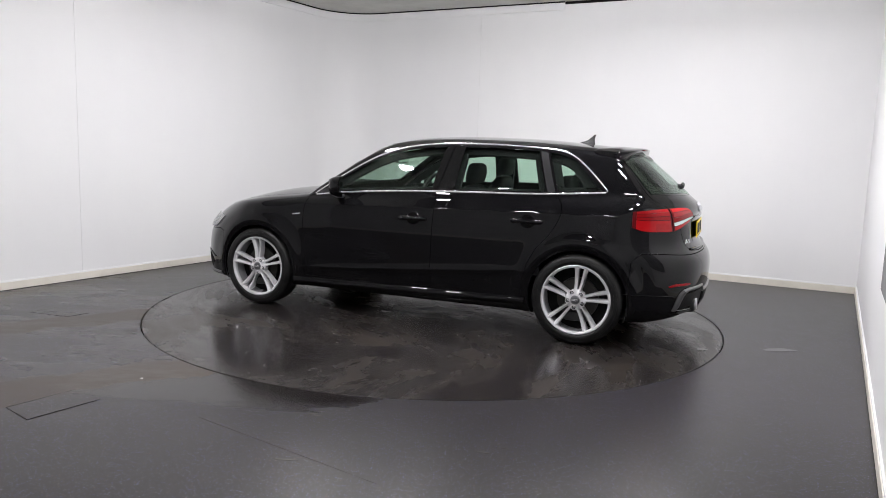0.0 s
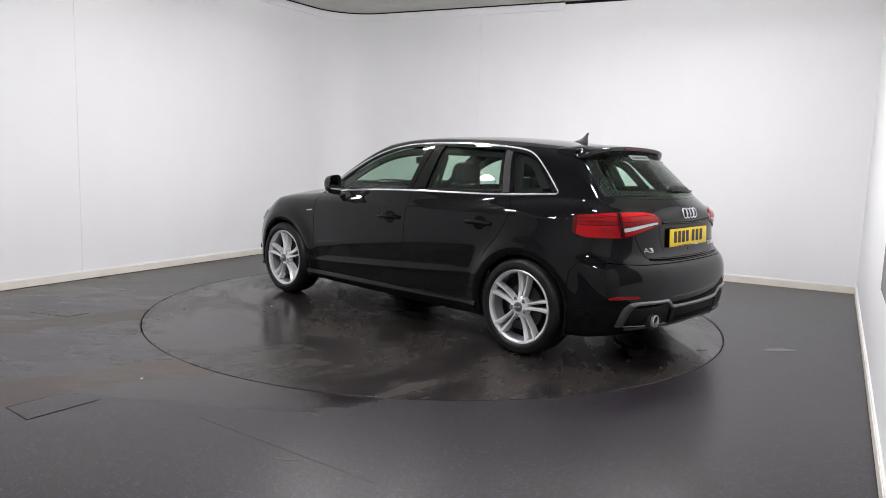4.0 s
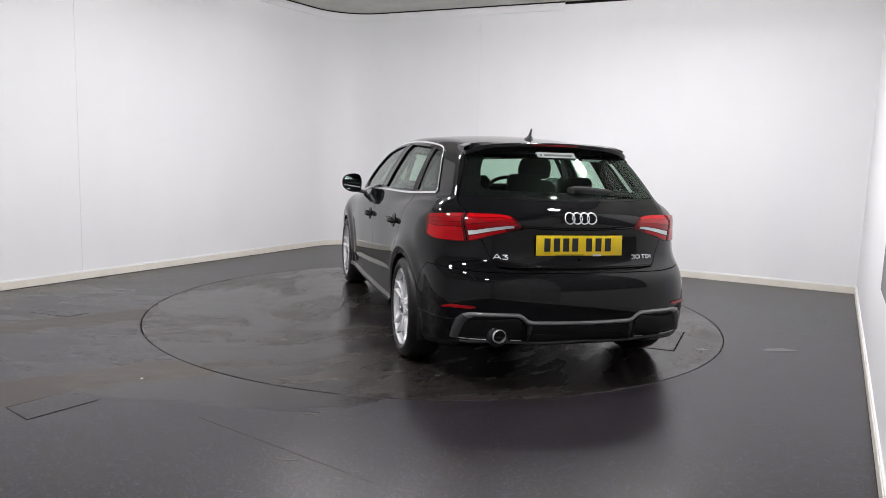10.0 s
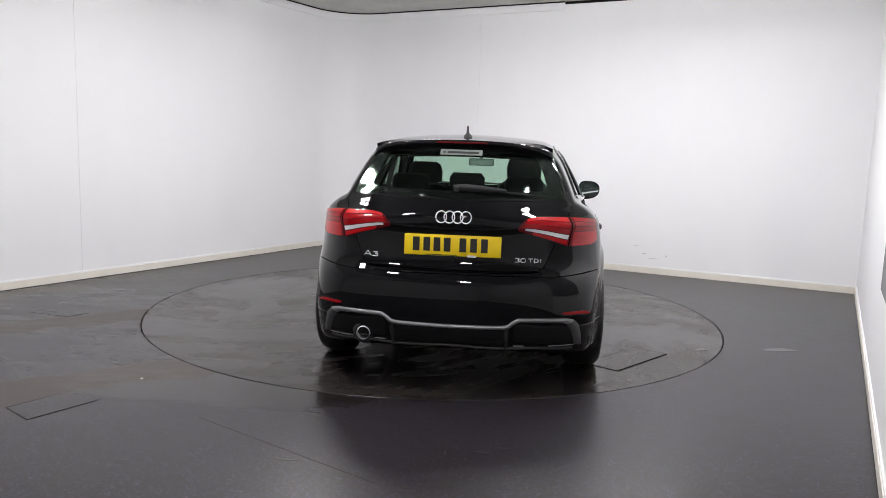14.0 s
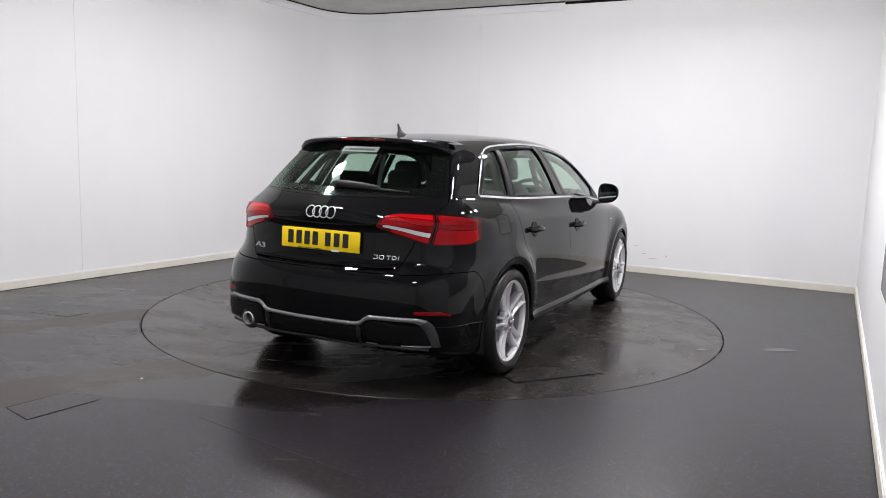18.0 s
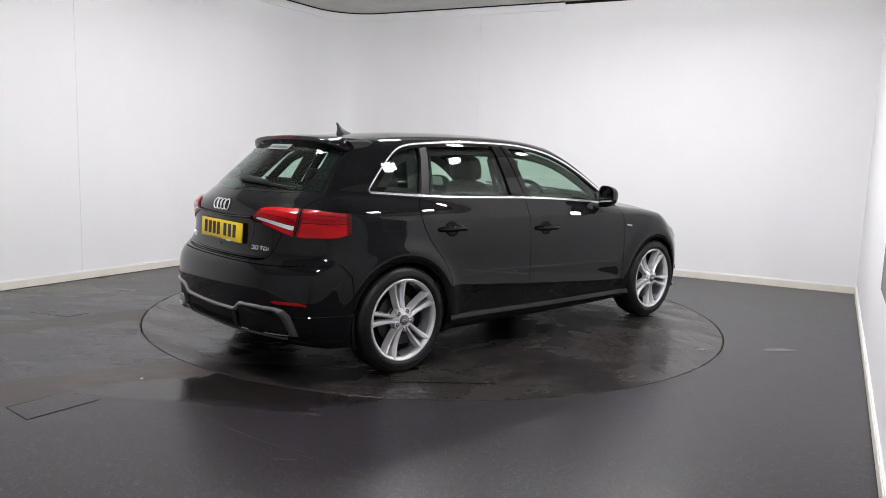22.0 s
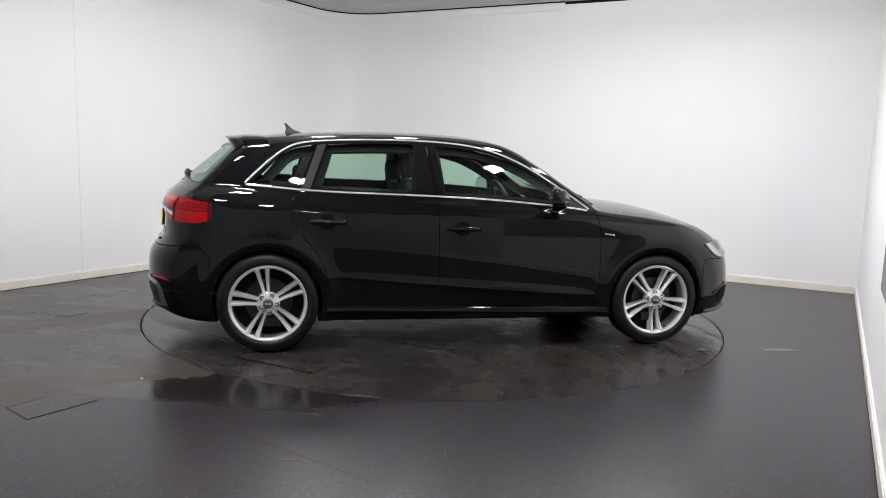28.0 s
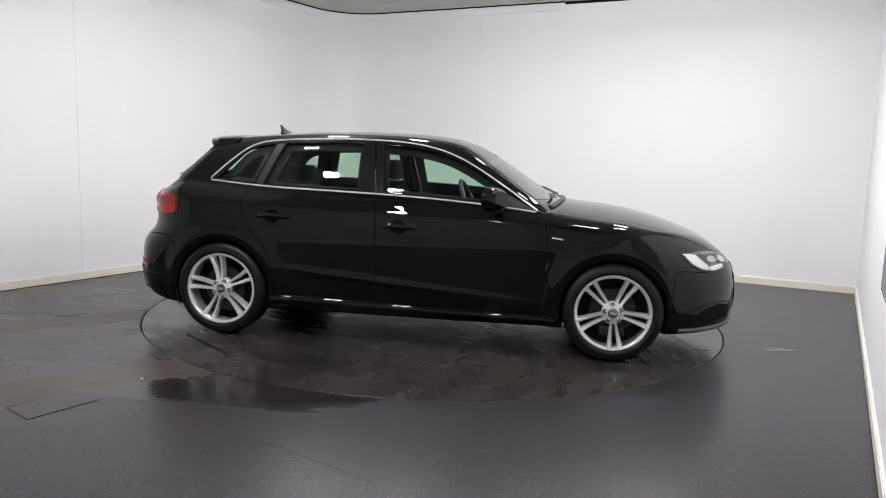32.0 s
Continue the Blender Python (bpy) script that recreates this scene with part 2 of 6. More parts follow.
M_GLASS = clear_glass("green_tinted_glass", (0.85, 0.94, 0.885))
M_PRIVACY = clear_glass("rear_tinted_glass", (0.84, 0.93, 0.875), 0.014, 0.6)
M_LENS = clear_glass("clear_lens", (0.95, 0.95, 0.95), 0.03, 0.25)
M_RED = mat("red_lamp_lens", (0.43, 0.002, 0.005), 0.3, Specular_IOR_Level=0.05, Coat_Weight=1.0, Coat_Roughness=0.02, Coat_IOR=1.33)
M_RED_DEEP = mat("dark_red_lamp", (0.10, 0.001, 0.003), 0.3, Specular_IOR_Level=0.05, Coat_Weight=1.0, Coat_IOR=1.33)
M_RED_MID = mat("mid_red_lamp", (0.28, 0.002, 0.005), 0.3, Specular_IOR_Level=0.05, Coat_Weight=1.0, Coat_IOR=1.33)
M_RED_FIELD = mat("inner_red_lamp", (0.35, 0.002, 0.005), 0.3, Specular_IOR_Level=0.05, Coat_Weight=1.0, Coat_IOR=1.33)
M_BADGE = mat("brushed_chrome", (0.85, 0.85, 0.87), 0.32, 0.75)
M_LAMPWHITE = mat("clear_lamp_strip", (0.78, 0.78, 0.78), 0.18, 0.2, Coat_Weight=1.0)
M_MIRROR = mat("mirror_glass", (0.5, 0.54, 0.53), 0.01, 1.0)
# ---------------------------------------------------------------- building blocks
def mesh_of(bm, name, smooth=True, angle=35.0):
    me = bpy.data.meshes.new(name)
    bm.normal_update()
    for e in bm.edges:
        if len(e.link_faces) == 2 and e.calc_face_angle(0) > radians(angle):
            e.smooth = False
    for f in bm.faces:
        f.smooth = smooth
    bm.to_mesh(me)
    bm.free()
    return me


def part(name, bm, material, parent=None, label="", smooth=True, angle=35.0):
    """Link a bmesh as one mesh object under a thing or part."""
    me = bm if isinstance(bm, bpy.types.Mesh) else mesh_of(bm, name, smooth, angle)
    if material is not None:
        me.materials.clear()
        me.materials.append(material)
    ob = new(name, me)
    if parent is not None:
        ob.parent = parent
    if label:
        tagged(ob, label)
    return ob


def thing(name, label, category, group="", at=None):
    ob = new(name)
    ob.empty_display_size = 0.1
    if at is not None:
        ob.matrix_basis = at
    return tagged(ob, label, category, group)


def add_box(bm, cx, cy, cz, sx, sy, sz, m=None, bevel=0.0):
    r = bmesh.ops.create_cube(bm, size=1.0)
    vs = r["verts"]
    for v in vs:
        v.co = Vector((cx + v.co.x * sx, cy + v.co.y * sy, cz + v.co.z * sz))
    if bevel:
        es = list({e for v in vs for e in v.link_edges})
        out = bmesh.ops.bevel(bm, geom=es, offset=bevel, segments=2, profile=0.5, affect="EDGES")
        vs = list({v for f in out["faces"] for v in f.verts} | {v for v in vs if v.is_valid})
    if m is not None:
        bmesh.ops.transform(bm, matrix=m, verts=vs)
    return vs


def box(cx, cy, cz, sx, sy, sz, m=None, bevel=0.0):
    bm = bmesh.new()
    add_box(bm, cx, cy, cz, sx, sy, sz, m, bevel)
    return bm


def lathe(profile, n=48, axis="y"):
    """A body of revolution from (radius, along) pairs."""
    bm = bmesh.new()
    rings = []
    for r, a in profile:
        ring = []
        for i in range(n):
            c, s = math.cos(2 * math.pi * i / n) * r, math.sin(2 * math.pi * i / n) * r
            ring.append(bm.verts.new((c, a, s) if axis == "y" else (c, s, a) if axis == "z" else (a, c, s)))
        rings.append(ring)
    for p, q in zip(rings, rings[1:]):
        for i in range(n):
            j = (i + 1) % n
            bm.faces.new((p[i], p[j], q[j], q[i]))
    bmesh.ops.recalc_face_normals(bm, faces=bm.faces)
    return bm


def tube(points, radius, n=8, closed=False, flat=(1.0, 1.0), taper=None):
    """A swept bar along a list of points."""
    bm = bmesh.new()
    pts = [Vector(p) for p in points]
    rings = []
    for i, p in enumerate(pts):
        a = pts[i - 1] if i or closed else p
        b = pts[(i + 1) % len(pts)] if i < len(pts) - 1 or closed else p
        d = (b - a).normalized()
        up = Vector((0, 0, 1)) if abs(d.z) < 0.95 else Vector((0, 1, 0))
        s = d.cross(up).normalized()
        u = s.cross(d).normalized()
        r = radius * (taper[i] if taper else 1.0)
        rings.append([bm.verts.new(p + s * math.cos(2 * math.pi * k / n) * r * flat[0] + u * math.sin(2 * math.pi * k / n) * r * flat[1]) for k in range(n)])
    for i in range(len(rings) - (0 if closed else 1)):
        p, q = rings[i], rings[(i + 1) % len(rings)]
        for k in range(n):
            bm.faces.new((p[k], p[(k + 1) % n], q[(k + 1) % n], q[k]))
    if not closed:
        bm.faces.new(rings[0])
        bm.faces.new(rings[-1][::-1])
    bmesh.ops.recalc_face_normals(bm, faces=bm.faces)
    return bm


def prism(outline, lo, hi, axis):
    """A solid with that outline, swept along an axis from lo to hi."""
    bm = bmesh.new()

    def at(p, h):
        return {"x": (h, p[0], p[1]), "y": (p[0], h, p[1]), "z": (p[0], p[1], h)}[axis]

    a = [bm.verts.new(at(p, lo)) for p in outline]
    b = [bm.verts.new(at(p, hi)) for p in outline]
    bm.faces.new(a)
    bm.faces.new(b[::-1])
    for i in range(len(a)):
        j = (i + 1) % len(a)
        bm.faces.new((a[j], a[i], b[i], b[j]))
    bmesh.ops.recalc_face_normals(bm, faces=bm.faces)
    return bm


# ---------------------------------------------------------------- the photo bay
left_a, left_b = Vector((-5.98, -3.50)), Vector((-1.30, 4.17))
back_b = Vector((4.28, 1.33))
near_r = Vector((-0.034, -6.53))
right_end = back_b + (near_r - back_b).normalized() * 5.45


def fillet(a, c, b, r, n=14):
    u, v = (a - c).normalized(), (b - c).normalized()
    half = math.acos(max(-1, min(1, u.dot(v)))) / 2
    mid = c + (u + v).normalized() * (r / math.sin(half))
    p, q = c + u * (r / math.tan(half)), c + v * (r / math.tan(half))
    a0, a1 = math.atan2((p - mid).y, (p - mid).x), math.atan2((q - mid).y, (q - mid).x)
    d = (a1 - a0 + math.pi) % (2 * math.pi) - math.pi
    return [mid + Vector((math.cos(a0 + d * i / n), math.sin(a0 + d * i / n))) * r for i in range(n + 1)]


CORNER = fillet(left_a, left_b, back_b, 0.62)


def strip(pts, z0, z1, thick, inward=0.0):
    """A wall run along pts (room on the right-hand side), thick outwards."""
    bm = bmesh.new()
    rows = []
    for i, p in enumerate(pts):
        d = (pts[min(i + 1, len(pts) - 1)] - pts[max(i - 1, 0)]).normalized()
        n = Vector((-d.y, d.x))
        inner, outer = p - n * inward, p + n * thick
        rows.append([bm.verts.new((*inner, z0)), bm.verts.new((*inner, z1)), bm.verts.new((*outer, z1)), bm.verts.new((*outer, z0))])
    for p, q in zip(rows, rows[1:]):
        for k in range(4):
            bm.faces.new((p[k], q[k], q[(k + 1) % 4], p[(k + 1) % 4]))
    bm.faces.new(rows[0])
    bm.faces.new(rows[-1][::-1])
    bmesh.ops.recalc_face_normals(bm, faces=bm.faces)
    return bm


WALL_TOP = 3.04
for name, pts, label in (
    ("wall_left", [left_a, CORNER[0]], "plain white painted studio wall panel"),
    ("wall_back", CORNER + [back_b], "white painted wall curving round a soft corner"),
    ("wall_right", [back_b + Vector((0.06, 0.11)), right_end], "white painted side wall with scuffed cream base"),
    # the next two are added out of view to close the room
    ("wall_entry", [right_end, near_r], "unseen light grey wall added to close the room and bounce light"),
    ("wall_near", [near_r, left_a], "plain light grey wall behind the camera"),
):
    tagged(part(name, strip(pts, 0.0, WALL_TOP + (0.0 if name in ("wall_left", "wall_back") else 0.03), 0.12), M_UNSEEN if name in ("wall_near", "wall_entry") else M_WALL, smooth=True), label, "wall", kind="structure")
# unseen dark panel, added so that the car's flank reflects less white wall
DARK_PANEL = [right_end + (back_b - right_end).normalized() * d for d in (1.30, 0.02)]
tagged(part("curtain", strip(DARK_PANEL, 0.68, WALL_TOP, -0.004, 0.03), M_NEAR), "unseen dark panel added to darken reflections in the car", "curtain")
SKIRT = 0.068
for name, pts in (("baseboard_left", [left_a, CORNER[0]] + CORNER[1:] + [back_b]), ("baseboard_right", [back_b, near_r]), ("baseboard_near", [near_r, left_a])):
    bm = strip(pts, 0.0, SKIRT, 0.0, 0.016)
    tagged(part(name, bm, M_SKIRT), "cream painted skirting board, scuffed along the floor", "baseboard", kind="structure")
    top = strip(pts, SKIRT, SKIRT + 0.012, 0.0, 0.010)
    tagged(part("trim_" + name.split("_")[1], top, M_WALL), "white rounded top edge of the skirting", "trim", kind="structure")
tagged(part("trim_floor_joint", strip([left_a] + CORNER + [back_b, near_r], 0.0, 0.004, 0.0, 0.0185), M_DARK), "dark joint between skirting and floor", "trim", kind="structure")
gap_at = Vector((1.42, 2.787))
tagged(part("cornice", strip([left_a] + CORNER + [gap_at], 2.957, WALL_TOP, 0.0, 0.014), M_WALL), "white strip along the top of the wall", "trim", kind="structure")
tagged(part("trim_shadow_gap", strip([gap_at, back_b + (gap_at - back_b) * 0.62], 3.022, WALL_TOP + 0.03, 0.0, 0.004), M_DARK), "dark open joint above the wall", "trim", kind="structure")
tagged(part("trim_joint", strip([left_a] + CORNER + [gap_at], WALL_TOP, CEIL_Z, -0.02, 0.03), M_DARK), "dark joint between wall and ceiling", "trim", kind="structure")

outline = [left_a] + CORNER + [back_b, near_r]
grown = [p * 1.03 for p in outline]
tagged(part("ceiling", prism([tuple(p) for p in grown], CEIL_Z, CEIL_Z + 0.1, "z"), M_CEIL, smooth=False), "grey mineral board ceiling, slightly mottled", "ceiling", kind="structure")
tagged(part("cornice_right", strip([back_b, near_r, left_a], WALL_TOP, CEIL_Z, 0.0, 0.01), M_WALL), "white strip along the top of the wall", "trim", kind="structure")

# unseen dark field under the ceiling, added to darken floor and glass reflections
M_RAFT = mat("reflection_raft_dark", (0.10, 0.10, 0.10), 0.85)
link(M_RAFT, ramp(M_RAFT, noise_out(M_RAFT, 6, 4, 0.6), [(0.3, 0.085), (0.7, 0.125)]), bsdf(M_RAFT).inputs["Base Color"])
tagged(part("reflection_raft", prism([(-2.6, -2.6), (-0.6, 0.9), (2.6, 0.3), (0.6, -4.6), (-0.9, -5.0)], CEIL_Z - 0.05, CEIL_Z - 0.002, "z"), M_RAFT, smooth=False), "unseen dark ceiling field added to darken floor and glass reflections", "ceiling", kind="structure")

# floor sheet with the round pit for the turntable
TABLE_R, TABLE_X, TABLE_Y = 2.252, 0.010, 0.053
bm = bmesh.new()
outer = [bm.verts.new((*p, 0.0)) for p in grown]
inner = [bm.verts.new((TABLE_X + math.cos(2 * math.pi * i / 160) * (TABLE_R + 0.009), TABLE_Y + math.sin(2 * math.pi * i / 160) * (TABLE_R + 0.009), 0.0)) for i in range(160)]
edges = [bm.edges.new((r[i], r[(i + 1) % len(r)])) for r in (outer, inner) for i in range(len(r))]
bmesh.ops.triangle_fill(bm, edges=edges, use_beauty=True)
for f in [f for f in bm.faces if f.calc_center_median().length < TABLE_R - 0.1]:
    bm.faces.remove(f)
low = [bm.verts.new((v.co.x, v.co.y, -0.06)) for v in inner]
for i in range(160):
    bm.faces.new((inner[i], inner[(i + 1) % 160], low[(i + 1) % 160], low[i]))
bmesh.ops.recalc_face_normals(bm, faces=bm.faces)
for f in bm.faces:
    if abs(f.normal.z) > 0.5 and f.normal.z < 0:
        f.normal_flip()
tagged(part("floor", bm, M_FLOOR, smooth=False), "dark grey speckled vinyl floor, damp with brown streaks", "floor", kind="structure")
tagged(part("floor_pit", box(0, 0.05, -0.08, 4.7, 4.7, 0.03), M_DARK, smooth=False), "dark pit under the turntable", "floor", kind="structure")

turntable = thing("turntable", "round floor turntable in dark vinyl, wet streaked", "turntable")
deck = part("deck", lathe([(0.0, 0.0), (TABLE_R - 0.003, 0.0), (TABLE_R, -0.003), (TABLE_R, -0.05), (0.0, -0.05)], 160, "z"), M_TABLE, turntable, angle=30)

# joints between wall panels, and scuffs on the paint
M_JOINT = mat("filled_joint", (0.73, 0.73, 0.73), 0.6)
M_SCUFF = mat("wall_scuff", (0.55, 0.53, 0.50), 0.6)


def on_wall(x, y, z0, z1, half, along):
    """A thin upright strip laid on a wall; along: the wall's direction."""
    u = Vector(along).normalized()
    n = Vector((u.y, -u.x))
    p = Vector((x, y))
    a, b = p - u * half, p + u * half
    return prism([tuple(q) for q in (a - n * 0.002, b - n * 0.002, b + n * 0.002, a + n * 0.002)], z0, z1, "z")


LEFT_WAY, BACK_WAY = CORNER[0] - left_a, back_b - CORNER[-1]
tagged(part("trim_panel_joint", on_wall(-3.30, 0.890, 0.09, 2.95, 0.0013, LEFT_WAY), M_JOINT, smooth=False), "faint filled joint between white wall panels", "trim", kind="structure")
tagged(part("trim_panel_joint", on_wall(0.488, 3.258, 1.2, 2.95, 0.0015, BACK_WAY), M_JOINT, smooth=False), "faint filled joint between white wall panels", "trim", kind="structure")
for x, y, z, h, w in ((2.383, 2.293, 0.215, 0.012, 0.02), (2.47, 2.249, 0.17, 0.006, 0.05), (2.60, 2.182, 0.20, 0.02, 0.007), (2.30, 2.335, 0.30, 0.006, 0.03)):
    tagged(part("scuff_mark", on_wall(x, y, z, z + h, w, BACK_WAY), M_SCUFF, smooth=False), "small grey scuff on the white wall", "scuff mark")
# ---------------------------------------------------------------- the car: shape of its skin
# x forwards, y to its left, z up from the ground; the origin lies midway between the axles.
class Curve:
    """A natural cubic spline through (a, b) pairs, straight beyond its ends."""

    def __init__(self, *pairs):
        self.x, self.y = np.array(pairs, float).T
        n = len(self.x)
        h = np.diff(self.x)
        a, r = np.eye(n), np.zeros(n)
        for i in range(1, n - 1):
            a[i, i - 1], a[i, i], a[i, i + 1] = h[i - 1], 2 * (h[i - 1] + h[i]), h[i]
            r[i] = 6 * ((self.y[i + 1] - self.y[i]) / h[i] - (self.y[i] - self.y[i - 1]) / h[i - 1])
        self.m, self.h = np.linalg.solve(a, r), h
        self.u = np.linspace(self.x[0] - 0.5 * (self.x[-1] - self.x[0]), self.x[-1] + 0.5 * (self.x[-1] - self.x[0]), 9001)
        self.v = self.exact(self.u)

    def __call__(self, q):
        return np.interp(q, self.u, self.v)

    def exact(self, q):
        c = np.clip(q, self.x[0], self.x[-1])
        i = np.clip(np.searchsorted(self.x, c) - 1, 0, len(self.h) - 1)
        h, x0, x1 = self.h[i], self.x[i], self.x[i + 1]
        m0, m1, y0, y1 = self.m[i], self.m[i + 1], self.y[i], self.y[i + 1]
        v = m0 * (x1 - c) ** 3 / (6 * h) + m1 * (c - x0) ** 3 / (6 * h) + (y0 / h - m0 * h / 6) * (x1 - c) + (y1 / h - m1 * h / 6) * (c - x0)
        lo = (self.y[1] - self.y[0]) / self.h[0] - self.h[0] * self.m[1] / 6
        hi = (self.y[-1] - self.y[-2]) / self.h[-1] + self.h[-1] * self.m[-2] / 6
        return v + np.minimum(q - self.x[0], 0) * lo + np.maximum(q - self.x[-1], 0) * hi


ROOF = Curve((-1.9, 1.305), (-1.66, 1.346), (-1.42, 1.377), (-1.2, 1.398), (-0.8, 1.424), (-0.4, 1.432), (-0.1, 1.427), (0.15, 1.406), (0.4, 1.354), (0.6, 1.29))
SCREEN = Curve((0.80, 1.19), (0.926, 1.01), (0.99, 0.912), (1.10, 0.738), (1.25, 0.505), (1.335, 0.355), (1.40, 0.22), (1.5, 0.02))
HOOD = Curve((-2.0, 1.09), (-1.45, 1.103), (-1.0, 1.098), (-0.5, 1.088), (0.0, 1.072), (0.5, 1.040), (0.83, 1.004), (1.05, 0.975), (1.3, 0.950), (1.5, 0.918), (1.7, 0.866), (1.9, 0.792), (2.05, 0.712), (2.15, 0.63), (2.3, 0.45))
TAIL = Curve((0.18, -2.03), (0.26, -2.09), (0.36, -2.118), (0.46, -2.128), (0.57, -2.125), (0.64, -2.095), (0.69, -2.05), (0.78, -2.025), (0.88, -2.025), (0.945, -2.028), (0.98, -2.008), (1.02, -1.962), (1.06, -1.912), (1.095, -1.872), (1.16, -1.797), (1.25, -1.690), (1.315, -1.61), (1.40, -1.50))
NOSE = Curve((0.10, 2.08), (0.16, 2.135), (0.24, 2.17), (0.34, 2.187), (0.46, 2.185), (0.56, 2.165), (0.63, 2.13), (0.70, 2.07), (0.8, 1.96))
SIDE = Curve((0.12, 0.80), (0.20, 0.832), (0.30, 0.852), (0.40, 0.862), (0.46, 0.866), (0.60, 0.872), (0.70, 0.8735), (0.77, 0.872), (0.83, 0.8665), (0.88, 0.857), (0.92, 0.845), (0.95, 0.830), (0.99, 0.802), (1.04, 0.76))
PLAN = Curve((-2.1, 0.885), (-1.9, 0.910), (-1.66, 0.942), (-1.3, 0.978), (-0.9, 0.982), (-0.4, 0.994), (0.1, 1.0), (0.6, 0.996), (0.95, 0.985), (1.3, 0.985), (1.7, 0.955), (1.95, 0.90), (2.15, 0.83))
GREEN = Curve((-1.9, 0.664), (-1.468, 0.729), (-1.0, 0.792), (-0.5, 0.825), (0.0, 0.830), (0.5, 0.808), (0.83, 0.775), (1.1, 0.735))
BELT = Curve((-1.6, 1.055), (-1.45, 1.047), (-1.06, 1.023), (-0.69, 1.013), (-0.32, 1.005), (0.055, 0.991), (0.5, 0.960), (0.83, 0.922), (1.0, 0.895))
AXLE, TYRE_R = 1.318, 0.318


def smax(a, b, k):
    h = np.maximum(k - np.abs(a - b), 0.0) / k
    return np.maximum(a, b) + h * h * k * 0.25


def side_y(x, z):
    """Half width of the lower body."""
    flare = 0.0
    for cx in (-AXLE, AXLE):
        d = np.sqrt((x - cx) ** 2 + (z - 0.33) ** 2)
        flare = flare + 0.025 * np.exp(-((d - 0.375) / 0.062) ** 2)
    dz = z - 0.872 - 0.018 * (0.3 - x)
    crease = 0.0075 * np.exp(-np.sqrt(dz * dz + 0.003 ** 2) / 0.017) * np.clip(1.25 - np.abs(x) / 2.0, 0, 1)
    db = z - (0.415 - 0.075 * x)
    blade = 0.012 * np.exp(-np.sqrt(db * db + 0.004 ** 2) / 0.026) * np.clip(1 - (np.abs(x + 0.02) / 0.95) ** 6, 0, 1)
    return SIDE(z) * PLAN(x) + flare + crease + blade


def green_y(x, z):
    d = z - 0.95
    return GREEN(x) - 0.40 * d - 0.36 * d * d


def tail_x(y, z):
    a = 0.60 + np.clip((z - 0.45) / 0.45, 0, 1) * 0.45
    k = np.clip((z - 0.90) / 0.10, 0, 1)
    k = k * k * (3 - 2 * k)
    return TAIL(z) + a * (1 - 0.9 * k) * np.abs(y) ** 6 + (0.165 + 0.31 * k) * y * y


def skin(p):
    """Below zero inside the car's outer skin."""
    x, y, z = p[..., 0], np.abs(p[..., 1]), p[..., 2]
    side = (y - side_y(x, z)) * 0.97
    top = (z - (HOOD(x) - 0.125 * y * y)) * 0.96
    rear = (tail_x(y, z) - x) * 0.9
    front = (x - (NOSE(z) - 0.74 * np.abs(y) ** 3.0 - 0.03 * y * y)) * 0.9
    floor_z = 0.185 + np.clip((-1.75 - x) / 0.4, 0, 1) * 0.07
    under = (floor_z - z)
    low = smax(smax(side, top, 0.10), smax(rear, front, 0.02), 0.06)
    low = smax(low, under, 0.05)
    g_side = (y - green_y(x, z)) * 0.9
    g_top = z - (ROOF(x) - 0.006 - 0.125 * y * y)
    g_front = (x - (SCREEN(z) - 0.19 * y * y)) * 0.62
    g_rear = (tail_x(y, z) - x) * 0.72
    green = smax(smax(g_side, g_top, 0.10), smax(g_front, g_rear, 0.03), 0.035)
    green = np.maximum(green + 0.05 * np.clip((1.0 - z) / 0.2, 0, 1.5) ** 2, 0.74 - z)
    k = 0.016
    h = np.maximum(k - np.abs(low - green), 0.0) / k
    return np.minimum(low, green) - h * h * k * 0.25


def slope(p):
    e, out = 1.5e-3, []
    for i in range(3):
        d = np.zeros(3)
        d[i] = e
        out.append(skin(p + d) - skin(p - d))
    g = np.stack(out, -1)
    return g / np.maximum(np.linalg.norm(g, axis=-1, keepdims=True), 1e-9)


def cast(origin, way, far=1.6, steps=64):
    """Where rays from inside first leave the skin."""
    t = np.linspace(0.02, far, steps)
    f = skin(origin + way * t.reshape((-1,) + (1,) * origin.ndim)) if origin.size < 9000 else np.stack([skin(origin + way * s) for s in t])
    i = np.argmax(f > 0, axis=0)
    i = np.maximum(i, 1)
    lo, hi = t[i - 1], t[i]
    for _ in range(18):
        mid = (lo + hi) / 2
        out = skin(origin + way * mid[..., None]) > 0
        hi, lo = np.where(out, mid, hi), np.where(out, lo, mid)
    return origin + way * ((lo + hi) / 2)[..., None]


def on_side(x, z, out=0.0):
    """A place on the left flank at (x, z), moved out of the skin by so much."""
    x, z = np.asarray(x, float), np.asarray(z, float)
    o = np.stack([x, np.zeros_like(x) + 0.15, z], -1)
    p = cast(o, np.broadcast_to([0.0, 1.0, 0.0], o.shape))
    return p + slope(p) * out


def on_tail(y, z, out=0.0):
    y, z = np.asarray(y, float), np.asarray(z, float)
    o = np.stack([np.zeros_like(y) - 1.15, y, z], -1)
    p = cast(o, np.broadcast_to([-1.0, 0.0, 0.0], o.shape))
    return p + slope(p) * out


def on_nose(y, z, out=0.0):
    y, z = np.asarray(y, float), np.asarray(z, float)
    o = np.stack([np.zeros_like(y) + 1.0, y, z], -1)
    p = cast(o, np.broadcast_to([1.0, 0.0, 0.0], o.shape))
    return p + slope(p) * out


